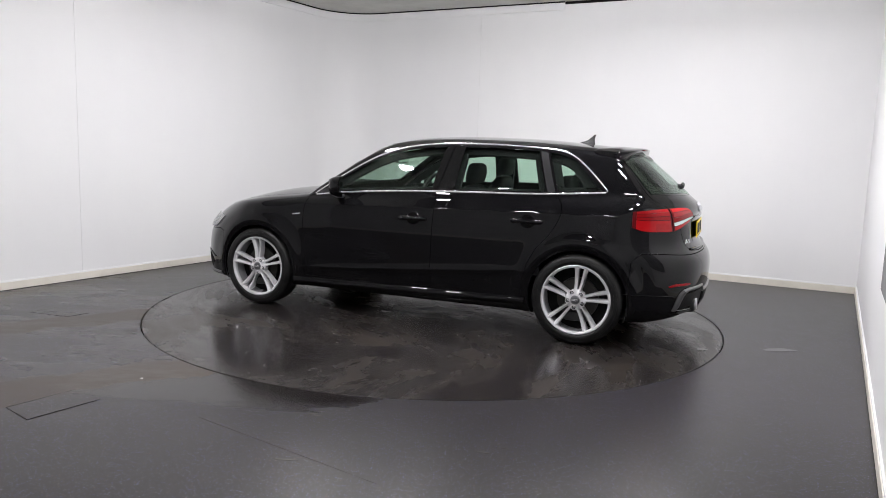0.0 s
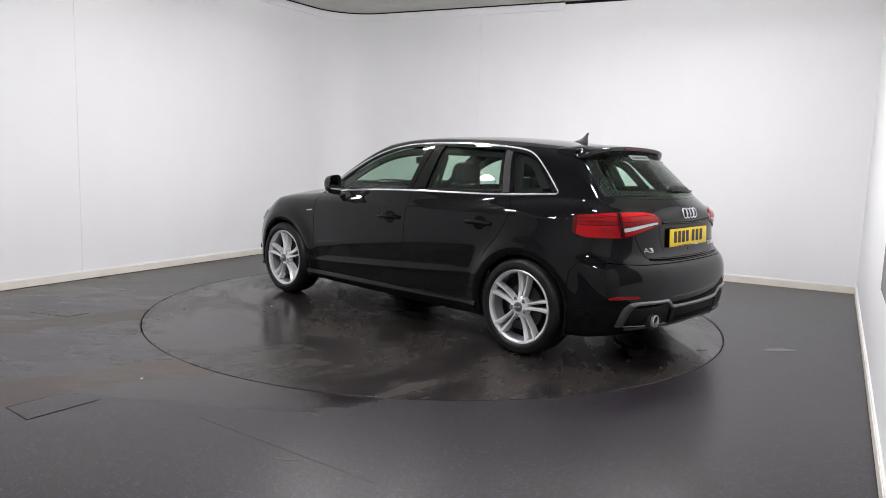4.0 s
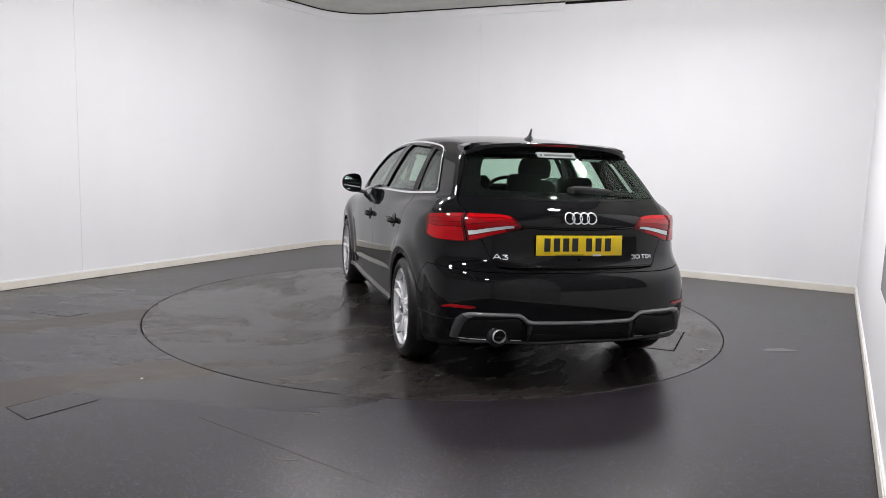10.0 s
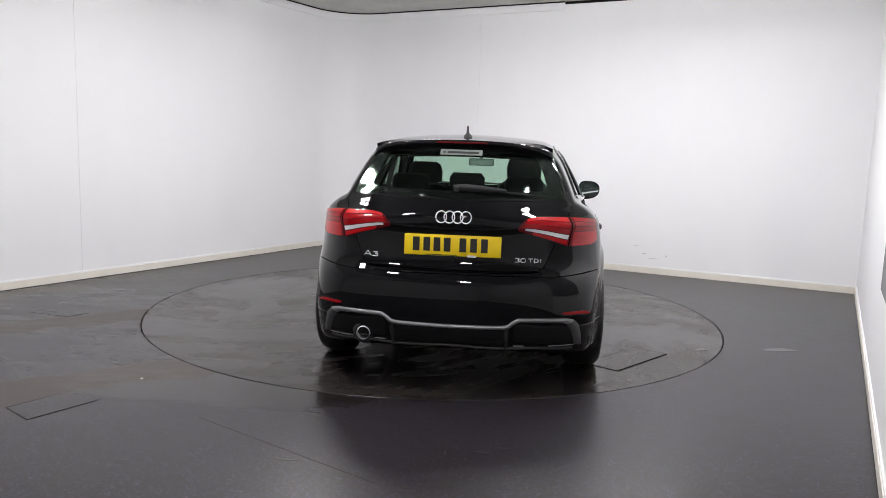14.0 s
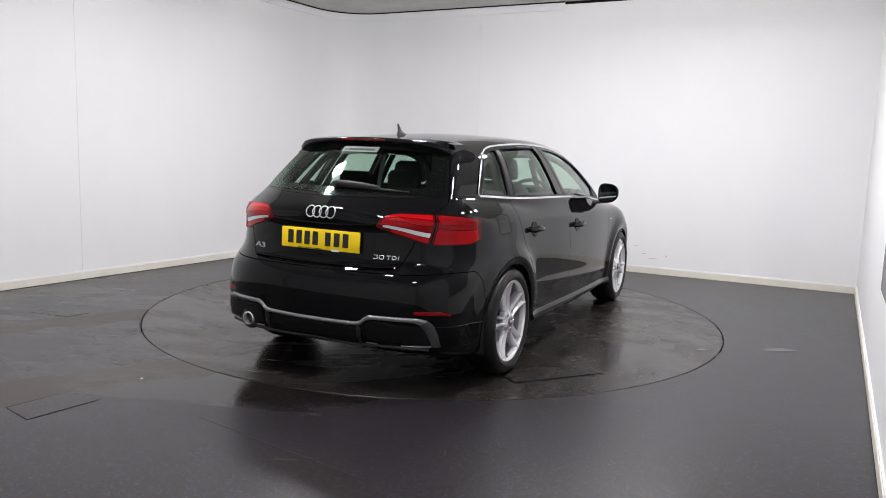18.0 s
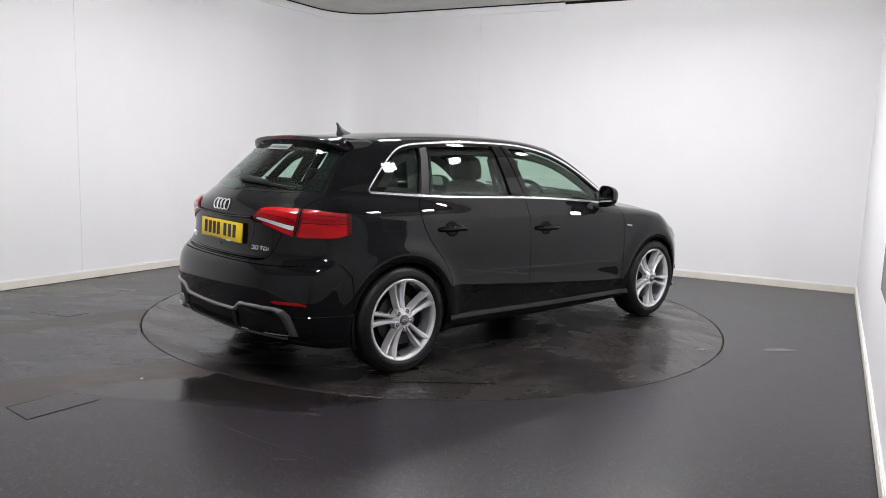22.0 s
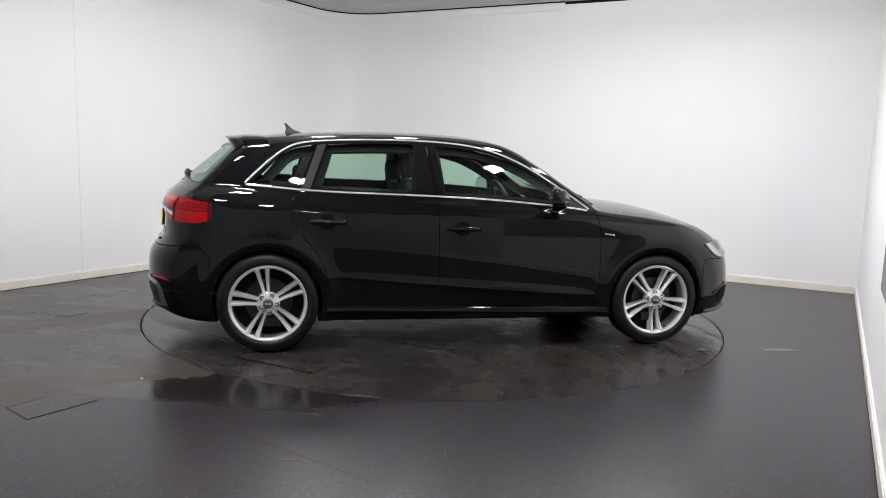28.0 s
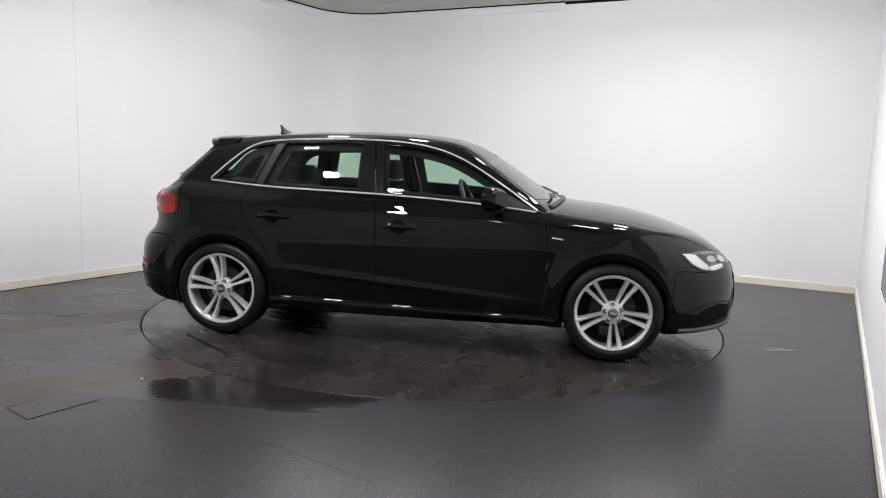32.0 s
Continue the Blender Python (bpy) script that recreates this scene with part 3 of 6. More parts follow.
def on_top(x, y, out=0.0, base=0.7):
    x, y = np.asarray(x, float), np.asarray(y, float)
    o = np.stack([x, y, np.zeros_like(x) + base], -1)
    p = cast(o, np.broadcast_to([0.0, 0.0, 1.0], o.shape))
    return p + slope(p) * out


def shell_half(thick=0.022, nx=150, nc=40, na=200):
    """The left half of the skin as a thin closed solid."""
    xr, xf = -1.45, 1.45
    rows = []
    for i in range(nc):
        a = math.pi / 2 * (i + 0.35) / nc
        rows.append((xr, -math.cos(a), math.sin(a)))
    for i in range(nx + 1):
        rows.append((xr + (xf - xr) * i / nx, 0.0, 1.0))
    for i in range(nc):
        a = math.pi / 2 * (1 - (i + 0.65) / nc)
        rows.append((xf, math.cos(a), math.sin(a)))
    rows = np.array(rows)
    phi = np.linspace(-math.pi / 2, math.pi / 2, na)
    o = np.zeros((len(rows), na, 3))
    o[..., 0] = rows[:, 0, None]
    o[..., 2] = np.interp(rows[:, 0], [xr, xf], [0.72, 0.5])[:, None]
    w = np.zeros_like(o)
    w[..., 0] = rows[:, 1, None]
    w[..., 1] = rows[:, 2, None] * np.cos(phi)
    w[..., 2] = rows[:, 2, None] * np.sin(phi)
    p = cast(o, w)
    p[:, 0, 1] = p[:, -1, 1] = 0.0
    n = slope(p)
    n[:, 0, 1] = n[:, -1, 1] = 0.0
    q = p - n * thick
    q[:, 0, 1] = q[:, -1, 1] = 0.0
    r, c = len(rows), na
    verts = np.concatenate([p.reshape(-1, 3), q.reshape(-1, 3)])
    idx = np.arange(r * c).reshape(r, c)
    faces = []
    for i in range(r - 1):
        for j in range(c - 1):
            f = (idx[i, j], idx[i + 1, j], idx[i + 1, j + 1], idx[i, j + 1])
            faces.append(f)
            faces.append(tuple(k + r * c for k in f[::-1]))
    ring = [idx[i, 0] for i in range(r)] + [idx[r - 1, j] for j in range(1, c)] + [idx[i, c - 1] for i in range(r - 2, -1, -1)] + [idx[0, j] for j in range(c - 2, 0, -1)]
    for a, b in zip(ring, ring[1:] + ring[:1]):
        faces.append((b, a, a + r * c, b + r * c))
    me = bpy.data.meshes.new("shell")
    me.from_pydata([tuple(v) for v in verts], [], [tuple(int(k) for k in f) for f in faces])
    bm = bmesh.new()
    bm.from_mesh(me)
    bmesh.ops.remove_doubles(bm, verts=bm.verts, dist=1e-5)
    bmesh.ops.recalc_face_normals(bm, faces=bm.faces)
    bm.to_mesh(me)
    bm.free()
    return me


def carve(me, steps):
    """Booleans on a mesh: steps of (operation, bmesh of the tool)."""
    ob = new("work", me)
    tools = []
    for op, bm in steps:
        tm = bpy.data.meshes.new("tool")
        bm.to_mesh(tm)
        bm.free()
        tool = new("tool", tm)
        tools.append(tool)
        mod = ob.modifiers.new("cut", "BOOLEAN")
        mod.operation, mod.object, mod.solver = op, tool, "MANIFOLD"
    bpy.context.view_layer.update()
    out = bpy.data.meshes.new_from_object(ob.evaluated_get(bpy.context.evaluated_depsgraph_get()))
    for o in tools + [ob]:
        bpy.data.objects.remove(o)
    return out


def join_bm(*bms):
    out = bmesh.new()
    for b in bms:
        tmp = bpy.data.meshes.new("tmp")
        b.to_mesh(tmp)
        b.free()
        out.from_mesh(tmp)
        bpy.data.meshes.remove(tmp)
    return out


def flip_y(me, both=False):
    """The mirrored mesh of the other side, or both sides in one mesh."""
    bm = bmesh.new()
    bm.from_mesh(me)
    g = list(bm.verts) + list(bm.edges) + list(bm.faces)
    if both:
        d = bmesh.ops.duplicate(bm, geom=g)["geom"]
    else:
        d = g
    vs = [v for v in d if isinstance(v, bmesh.types.BMVert)]
    fs = [f for f in d if isinstance(f, bmesh.types.BMFace)]
    for v in vs:
        v.co.y = -v.co.y
    bmesh.ops.reverse_faces(bm, faces=fs)
    if both:
        # the two halves meet at y = 0: drop the faces in that plane and weld
        mid = [f for f in bm.faces if all(abs(v.co.y) < 1e-4 for v in f.verts)]
        bmesh.ops.delete(bm, geom=mid, context="FACES")
        bmesh.ops.remove_doubles(bm, verts=[v for v in bm.verts if abs(v.co.y) < 1e-4], dist=2e-4)
    out = bpy.data.meshes.new(me.name)
    bm.to_mesh(out)
    bm.free()
    return out


def polish(me):
    """Shade by the true slope of the skin wherever a face lies on it."""
    co = np.empty(len(me.vertices) * 3)
    me.vertices.foreach_get("co", co)
    co = co.reshape(-1, 3)
    g, f = slope(co), np.abs(skin(co))
    me.polygons.foreach_set("use_smooth", np.ones(len(me.polygons), bool))
    normals = []
    for poly in me.polygons:
        fn = poly.normal
        for v in poly.vertices:
            n = Vector(g[v])
            normals.append(tuple(n) if f[v] < 0.004 and n.dot(fn) > 0.75 else tuple(fn))
    me.normals_split_custom_set(normals)
    return me
# ---------------------------------------------------------------- the car: skin panels and glass
UPPER = Curve((-1.486, 1.040), (-1.388, 1.140), (-1.290, 1.228), (-1.220, 1.280), (-1.150, 1.312), (-1.050, 1.332), (-0.936, 1.342), (-0.634, 1.356), (-0.331, 1.357), (-0.027, 1.338), (0.242, 1.273), (0.438, 1.177), (0.636, 1.053), (0.849, 0.913))


def on_corner(a, z, out=0.0, front=False):
    """A place on a rear or front left corner: a runs from 0 (straight back or ahead) to 90 degrees (sideways)."""
    a, z = np.radians(np.asarray(a, float)), np.asarray(z, float)
    s = 1.0 if front else -1.0
    o = np.stack([np.zeros_like(a) + s * 1.6, np.zeros_like(a) + 0.2, z], -1)
    p = cast(o, np.stack([np.cos(a) * s, np.sin(a), np.zeros_like(a)], -1))
    return p + slope(p) * out


def scan(outline, v):
    """Where the line at height v crosses a closed outline: least and greatest u."""
    hits = []
    for (u0, v0), (u1, v1) in zip(outline, outline[1:] + outline[:1]):
        if (v0 - v) * (v1 - v) <= 0 and v0 != v1:
            hits.append(u0 + (u1 - u0) * (v - v0) / (v1 - v0))
    return (min(hits), max(hits)) if hits else (0, 0)


def patch(outline, place, out=0.004, thick=0.006, nu=14, nv=10, mirror=False):
    """A plate that lies on the skin inside an outline (u, v); place(u, v, out) gives its places."""
    vs = [v for _, v in outline]
    lo, hi = min(vs), max(vs)
    e = (hi - lo) * 1e-4
    uu, vv = [], []
    for j in range(nv + 1):
        v = lo + e + (hi - lo - 2 * e) * j / nv
        a, b = scan(outline, v)
        uu.append([a + (b - a) * i / nu for i in range(nu + 1)])
        vv.append([v] * (nu + 1))
    top, low = place(np.array(uu), np.array(vv), out), place(np.array(uu), np.array(vv), out - thick)
    bm = bmesh.new()
    s = -1 if mirror else 1
    grid = [[[bm.verts.new((p[0], p[1] * s, p[2])) for p in row] for row in g] for g in (top, low)]
    for k, g in enumerate(grid):
        for j in range(nv):
            for i in range(nu):
                bm.faces.new((g[j][i], g[j][i + 1], g[j + 1][i + 1], g[j + 1][i]))
    t, b = grid
    ring = [(0, i) for i in range(nu)] + [(j, nu) for j in range(nv)] + [(nv, i) for i in range(nu, 0, -1)] + [(j, 0) for j in range(nv, 0, -1)]
    for (j0, i0), (j1, i1) in zip(ring, ring[1:] + ring[:1]):
        bm.faces.new((t[j0][i0], t[j1][i1], b[j1][i1], b[j0][i0]))
    bmesh.ops.remove_doubles(bm, verts=bm.verts, dist=2e-5)
    bmesh.ops.recalc_face_normals(bm, faces=bm.faces)
    return bm


def tail_p(y, z, out):
    return on_tail(y, z, out)


def side_p(x, z, out):
    return on_side(x, z, out)


def rear_p(a, z, out):
    return on_corner(a, z, out)


def nose_p(a, z, out):
    return on_corner(a, z, out, True)


def ride_line(points, place, out, steps=8):
    """A smooth line through (u, v) points, laid on the skin."""
    t = list(range(len(points)))
    cu, cv = Curve(*[(i, p[0]) for i, p in zip(t, points)]), Curve(*[(i, p[1]) for i, p in zip(t, points)])
    q = np.linspace(0, len(points) - 1, steps * (len(points) - 1) + 1)
    return place(cu(q), cv(q), out)


def mirrored(bm):
    for v in bm.verts:
        v.co.y = -v.co.y
    bmesh.ops.reverse_faces(bm, faces=bm.faces)
    return bm


def pair(name, make, material, parents, label="", angle=35.0):
    """The left part and its mirror image on the right."""
    made = []
    one = make()
    for bm, parent in zip((one, mirrored(one.copy())), parents):
        made.append(part(name, bm, material, parent, label, angle=angle))
    return made


def dlo(lb, rb, rt, lt, inset=0.0, n=16):
    """Outline (x, z) between belt and roof rail, with its rear and front ends leaning."""
    low = [lb + (rb - lb) * i / n for i in range(n + 1)]
    high = [rt + (lt - rt) * i / n for i in range(n + 1)]
    return [(x, float(BELT(x)) + inset) for x in low] + [(x, float(UPPER(x)) - inset) for x in high]


WINDOWS = {
    "quarter": dlo(-1.420, -1.130, -1.022, -1.245, 0.020),
    "rear": dlo(-1.048, -0.365, -0.378, -0.945, 0.020),
    "front": dlo(-0.212, 0.770, 0.60, -0.248, 0.020),
}
ARCH_R = 0.341


def arch_tool(x):
    bm = lathe([(0.0, 0.5), (ARCH_R, 0.5), (ARCH_R, 1.3), (0.0, 1.3)], 72)
    bmesh.ops.remove_doubles(bm, verts=bm.verts, dist=1e-5)
    bmesh.ops.translate(bm, verts=bm.verts, vec=(x, 0, 0.318))
    bmesh.ops.recalc_face_normals(bm, faces=bm.faces)
    return bm


def tail_window():
    half = [(0.0, 1.076), (0.25, 1.078), (0.47, 1.084), (0.51, 1.10), (0.475, 1.21), (0.435, 1.285), (0.40, 1.30), (0.0, 1.306)]
    return half + [(-y, z) for y, z in half[-2:0:-1]]


def tail_glass():
    half = [(0.0, 1.035), (0.40, 1.040), (0.600, 1.052), (0.588, 1.10), (0.545, 1.20), (0.505, 1.30), (0.49, 1.318), (0.0, 1.322)]
    return half + [(-y, z) for y, z in half[-2:0:-1]]


def screen_outline(g=0.0):
    front = [(0.885 + g - 0.24 * y * y, y) for y in np.linspace(-0.66 - g, 0.66 + g, 15)]
    back = [(0.345 - g - 0.22 * y * y, y) for y in np.linspace(0.55 + g, -0.55 - g, 15)]
    return front + back


def inset(poly, d):
    """The outline moved inwards by d."""
    area = sum(a[0] * b[1] - b[0] * a[1] for a, b in zip(poly, poly[1:] + poly[:1]))
    s, out = (1 if area > 0 else -1), []
    for i, p in enumerate(poly):
        a, b = Vector(poly[i - 1]), Vector(poly[(i + 1) % len(poly)])
        p = Vector(p)
        u, v = (p - a).normalized(), (b - p).normalized()
        n = (Vector((-u.y, u.x)) + Vector((-v.y, v.x))) * s
        n.normalize()
        k = max(0.5, n.dot(Vector((-u.y, u.x)) * s))
        out.append(tuple(p + n * (d / k)))
    return out


def rail(a, b, n=14, up=0.004):
    return [(a + (b - a) * i / n, float(UPPER(a + (b - a) * i / n)) + up) for i in range(n + 1)]


FRONT_DOOR = [(-0.222, 0.285), (0.30, 0.285), (0.872, 0.285), (0.890, 0.45), (0.890, 0.62), (0.880, 0.80), (0.862, 0.918)] + rail(0.825, -0.305) + [(-0.280, 1.18), (-0.247, 1.0), (-0.232, 0.6)]
REAR_DOOR = [(-0.925, 0.285), (-0.60, 0.285), (-0.222, 0.285), (-0.232, 0.6), (-0.247, 1.0), (-0.280, 1.18)] + rail(-0.305, -0.985) + [(-1.05, 1.16), (-1.115, 1.035), (-1.175, 0.965), (-1.186, 0.905), (-1.165, 0.84), (-1.115, 0.752), (-1.02, 0.645), (-0.965, 0.54), (-0.935, 0.40)]
TAILGATE = [(-0.3, 0.662), (0.30, 0.664), (0.462, 0.674), (0.492, 0.70), (0.535, 0.79), (0.560, 0.86), (0.610, 0.968), (0.640, 1.02), (0.600, 1.12), (0.552, 1.22), (0.515, 1.325), (-0.3, 1.329)]
BONNET = [(0.985, -0.3), (0.985, 0.0), (0.955, 0.30), (0.905, 0.50), (0.86, 0.66), (1.1, 0.672), (1.4, 0.668), (1.65, 0.645), (1.84, 0.60), (1.96, 0.50), (2.04, 0.34), (2.075, 0.16), (2.082, 0.0), (2.082, -0.3)]
F_BUMPER = [(1.672, 0.05), (1.670, 0.40), (1.69, 0.585), (1.735, 0.600), (1.9, 0.585), (2.02, 0.60), (2.10, 0.650), (2.4, 0.66), (2.4, 0.05)]
R_BUMPER = [(-2.4, 0.05), (-2.4, 0.652), (-2.02, 0.652), (-1.85, 0.664), (-1.73, 0.664), (-1.672, 0.60), (-1.662, 0.40), (-1.662, 0.05)]
PANELS = {
    "front_door": (FRONT_DOOR, 0.3, 1.3, "y"),
    "rear_door": (REAR_DOOR, 0.3, 1.3, "y"),
    "tailgate": (TAILGATE, -2.5, -1.40, "x"),
    "bonnet": (BONNET, 0.60, 1.3, "z"),
    "front_bumper": (F_BUMPER, -0.3, 1.3, "y"),
    "rear_bumper": (R_BUMPER, -0.3, 1.3, "y"),
}

car = thing("car", "gloss black five-door hatchback with silver double-spoke wheels", "car")


def window_tool():
    return join_bm(*[prism(o, 0.3, 1.2, "y") for o in WINDOWS.values()])


HALF = carve(shell_half(), [("DIFFERENCE", join_bm(arch_tool(-AXLE), arch_tool(AXLE))), ("DIFFERENCE", window_tool()),
                            ("DIFFERENCE", prism(tail_window(), -2.4, -1.3, "x")), ("DIFFERENCE", prism(screen_outline(), 0.9, 1.6, "z"))])
GAP = 0.0022
rest = carve(HALF.copy(), [("DIFFERENCE", prism(inset(o, -GAP), lo, hi, ax)) for o, lo, hi, ax in PANELS.values()])
body = part("body", polish(flip_y(rest, True)), M_PAINT, car)
skins = {name: carve(HALF.copy(), [("INTERSECT", prism(inset(o, GAP), lo, hi, ax))]) for name, (o, lo, hi, ax) in PANELS.items()}
tailgate = part("tailgate", polish(flip_y(skins["tailgate"], True)), M_PAINT, car)
bonnet = part("bonnet", polish(flip_y(skins["bonnet"], True)), M_PAINT, car)
front_bumper = part("front_bumper", polish(flip_y(skins["front_bumper"], True)), M_PAINT, car)
rear_bumper = part("rear_bumper", polish(flip_y(skins["rear_bumper"], True)), M_PAINT, car)
front_doors = [part("front_door", polish(skins["front_door"]), M_PAINT, car), part("front_door", polish(flip_y(skins["front_door"])), M_PAINT, car)]
rear_doors = [part("rear_door", polish(skins["rear_door"]), M_PAINT, car), part("rear_door", polish(flip_y(skins["rear_door"])), M_PAINT, car)]
BODY2, CAR2 = [body, body], [car, car]


def no_shadow(*obs):
    for o in obs:
        o.visible_shadow = False
    return obs


# panes
no_shadow(*pair("window_pane", lambda: patch(dlo(-0.222, 0.79, 0.62, -0.262, 0.012), side_p, -0.009, 0.004, 24, 12), M_GLASS, front_doors, "green tinted side glass"))
no_shadow(*pair("window_pane", lambda: patch(dlo(-1.062, -0.352, -0.364, -0.955, 0.012), side_p, -0.009, 0.004, 24, 12), M_GLASS, rear_doors, "green tinted side glass"))
no_shadow(*pair("quarter_window", lambda: patch(dlo(-1.435, -1.118, -1.012, -1.255, 0.012), side_p, -0.007, 0.004, 16, 12), M_GLASS, CAR2, "green tinted quarter glass"))


def band_of(outer, inner, place, out, thick, n=96):
    """A flat frame on the skin between two outlines."""
    def even(poly):
        pts = [Vector(p) for p in poly] + [Vector(poly[0])]
        d = [0.0]
        for a, b in zip(pts, pts[1:]):
            d.append(d[-1] + (b - a).length)
        q = np.linspace(0, d[-1], n, endpoint=False)
        return np.interp(q, d, [p[0] for p in pts]), np.interp(q, d, [p[1] for p in pts])

    (ou, ov), (iu, iv) = even(outer), even(inner)
    rings = [place(u, v, o) for u, v, o in ((ou, ov, out), (iu, iv, out), (iu, iv, out - thick), (ou, ov, out - thick))]
    bm = bmesh.new()
    g = [[bm.verts.new(tuple(p)) for p in r] for r in rings]
    for k in range(4):
        a, b = g[k], g[(k + 1) % 4]
        for i in range(n):
            bm.faces.new((a[i], a[(i + 1) % n], b[(i + 1) % n], b[i]))
    bmesh.ops.recalc_face_normals(bm, faces=bm.faces)
    return bm


rear_window = part("rear_window", patch(tail_glass(), tail_p, 0.006, 0.004, 30, 16), M_PRIVACY, tailgate, "green tinted rear window")
part("window_border", band_of(tail_glass(), inset(tail_window(), 0.006), tail_p, 0.0015, 0.004), M_GLOSSBLACK, tailgate, "black printed glass border")
screen = part("windscreen", patch(screen_outline(0.03), lambda x, y, out: on_top(x, y, out), 0.004, 0.005, 20, 24), M_GLASS, car, "green tinted windscreen")
no_shadow(rear_window, screen)

# bright trim round the side windows, and the dark pillars
def dlo_loop():
    low = [(-1.455 + (0.800 + 1.455) * i / 44, 0) for i in range(45)]
    low = [(x, float(BELT(x)) + 0.002) for x, _ in low]
    high = [(0.800 + (-1.455 - 0.800) * (i / 60), 0) for i in range(61)]
    high = [(x, float(UPPER(x)) + 0.001) for x, _ in high]
    return low, high


def trim_bar(points, w, out):
    """A flat bar laid on the flank along (x, z) points."""
    p = on_side([a for a, _ in points], [b for _, b in points], out)
    return tube([tuple(q) for q in p], w, 8, flat=(0.55, 1.0))


LOW, HIGH = dlo_loop()
pair("lower_window_trim", lambda: trim_bar([(x, z) for x, z in LOW], 0.0072, 0.004), M_CHROME, CAR2, "bright aluminium window strip")
pair("upper_window_trim", lambda: trim_bar([(0.812, 0.936)] + [(x, z) for x, z in HIGH if x > -1.44] + [(-1.452, 1.076), (-1.464, 1.062), (-1.458, 1.052)], 0.0066, 0.004), M_CHROME, CAR2, "bright aluminium window strip")


def pillar(lb, rb, rt, lt):
    return [(lb + 0.0, float(BELT(lb)) + 0.011), (rb, float(BELT(rb)) + 0.011), (rt, float(UPPER(rt)) - 0.010), (lt, float(UPPER(lt)) - 0.010)]


pair("pillar_trim", lambda: patch(pillar(-0.242, -0.200, -0.238, -0.298), side_p, 0.003, 0.006, 6, 12), M_GLOSSBLACK, front_doors, "gloss black pillar cover")
pair("pillar_trim", lambda: patch(pillar(-0.375, -0.252, -0.312, -0.388), side_p, 0.003, 0.006, 6, 12), M_GLOSSBLACK, rear_doors, "gloss black pillar cover")
pair("window_divider", lambda: patch([(x, z - (0.007 if z > 1.2 else 0.0)) for x, z in pillar(-1.114, -1.062, -0.957, -1.010)], side_p, 0.0015, 0.008, 6, 24), mat("satin_divider", (0.013, 0.013, 0.014), 0.5, Specular_IOR_Level=0.2), CAR2, "matt black window divider")
pair("mirror_triangle", lambda: patch([(0.60, float(BELT(0.60)) + 0.011), (0.80, float(BELT(0.80)) + 0.011), (0.79, float(UPPER(0.79)) - 0.004), (0.615, 1.035)], side_p, 0.002, 0.006, 8, 8), M_PLASTIC, front_doors)

# wheel housings and floor pan
def housing(x):
    bm = lathe([(ARCH_R + 0.012, 0.50), (ARCH_R + 0.012, 0.80), (ARCH_R + 0.004, 0.835)], 64)
    bmesh.ops.delete(bm, geom=[v for v in bm.verts if v.co.z < -0.16], context="VERTS")
    bmesh.ops.translate(bm, verts=bm.verts, vec=(x, 0, 0.318))
    back = prism([(x + math.cos(a) * (ARCH_R + 0.01), 0.318 + math.sin(a) * (ARCH_R + 0.01)) for a in np.linspace(-0.45, math.pi + 0.45, 32)], 0.49, 0.50, "y")
    return join_bm(bm, back)


for x in (AXLE, -AXLE):
    pair("wheel_housing", lambda: housing(x), M_PLASTIC_TEX, CAR2, "matt black wheel arch liner")
part("floor_pan", box(0.0, 0, 0.205, 3.3, 1.36, 0.03, bevel=0.01), M_PLASTIC_TEX, car)
part("floor_pan", box(-0.05, 0, 0.235, 1.75, 1.6, 0.03, bevel=0.01), M_CLOTH, car)

# side skirts
def skirt():
    xs = np.linspace(-0.955, 0.955, 24)
    bm = bmesh.new()
    rows = []
    for x in xs:
        z = 0.222 + 0.030 * ((0.95 - x) / 1.9)
        y = float(side_y(np.array(x), np.array(0.27)))
        ring = [(y - 0.03, z + 0.055), (y + 0.011, z + 0.044), (y + 0.018, z + 0.016), (y + 0.016, z + 0.004), (y - 0.01, z - 0.012), (y - 0.06, z - 0.020)]
        rows.append([bm.verts.new((x, a, b)) for a, b in ring])
    for p, q in zip(rows, rows[1:]):
        for k in range(6):
            bm.faces.new((p[k], q[k], q[(k + 1) % 6], p[(k + 1) % 6]))
    bm.faces.new(rows[0][::-1])
    bm.faces.new(rows[-1])
    bmesh.ops.recalc_face_normals(bm, faces=bm.faces)
    return bm


pair("side_skirt", skirt, M_PAINT, CAR2, "black blade-shaped side skirt", angle=70)

M_BOWL_SHADE = mat("recess_shade", (0.002, 0.002, 0.002), 0.3, Specular_IOR_Level=0.1)
# door handles: a near-black disc painted as the bowl's shade, a bar over it
def handle_bar(x, z):
    p = on_side([x], [z])[0]
    pts = [(x + d, p[1] + o, z + 0.006 * math.cos(d * 12)) for d, o in ((-0.112, 0.006), (-0.085, 0.028), (-0.03, 0.036), (0.03, 0.036), (0.085, 0.028), (0.104, 0.006))]
    return tube(pts, 0.017, 10, flat=(0.75, 1.0), taper=[0.75, 1, 1.05, 1.05, 1, 0.75])


def handle_bowl_shade(x, z):
    n = 20
    outline = [(x - 0.01 + math.cos(2 * math.pi * i / n) * 0.050, z + 0.002 + math.sin(2 * math.pi * i / n) * 0.043) for i in range(n)]
    return patch(outline, side_p, 0.003, 0.005, 10, 12)


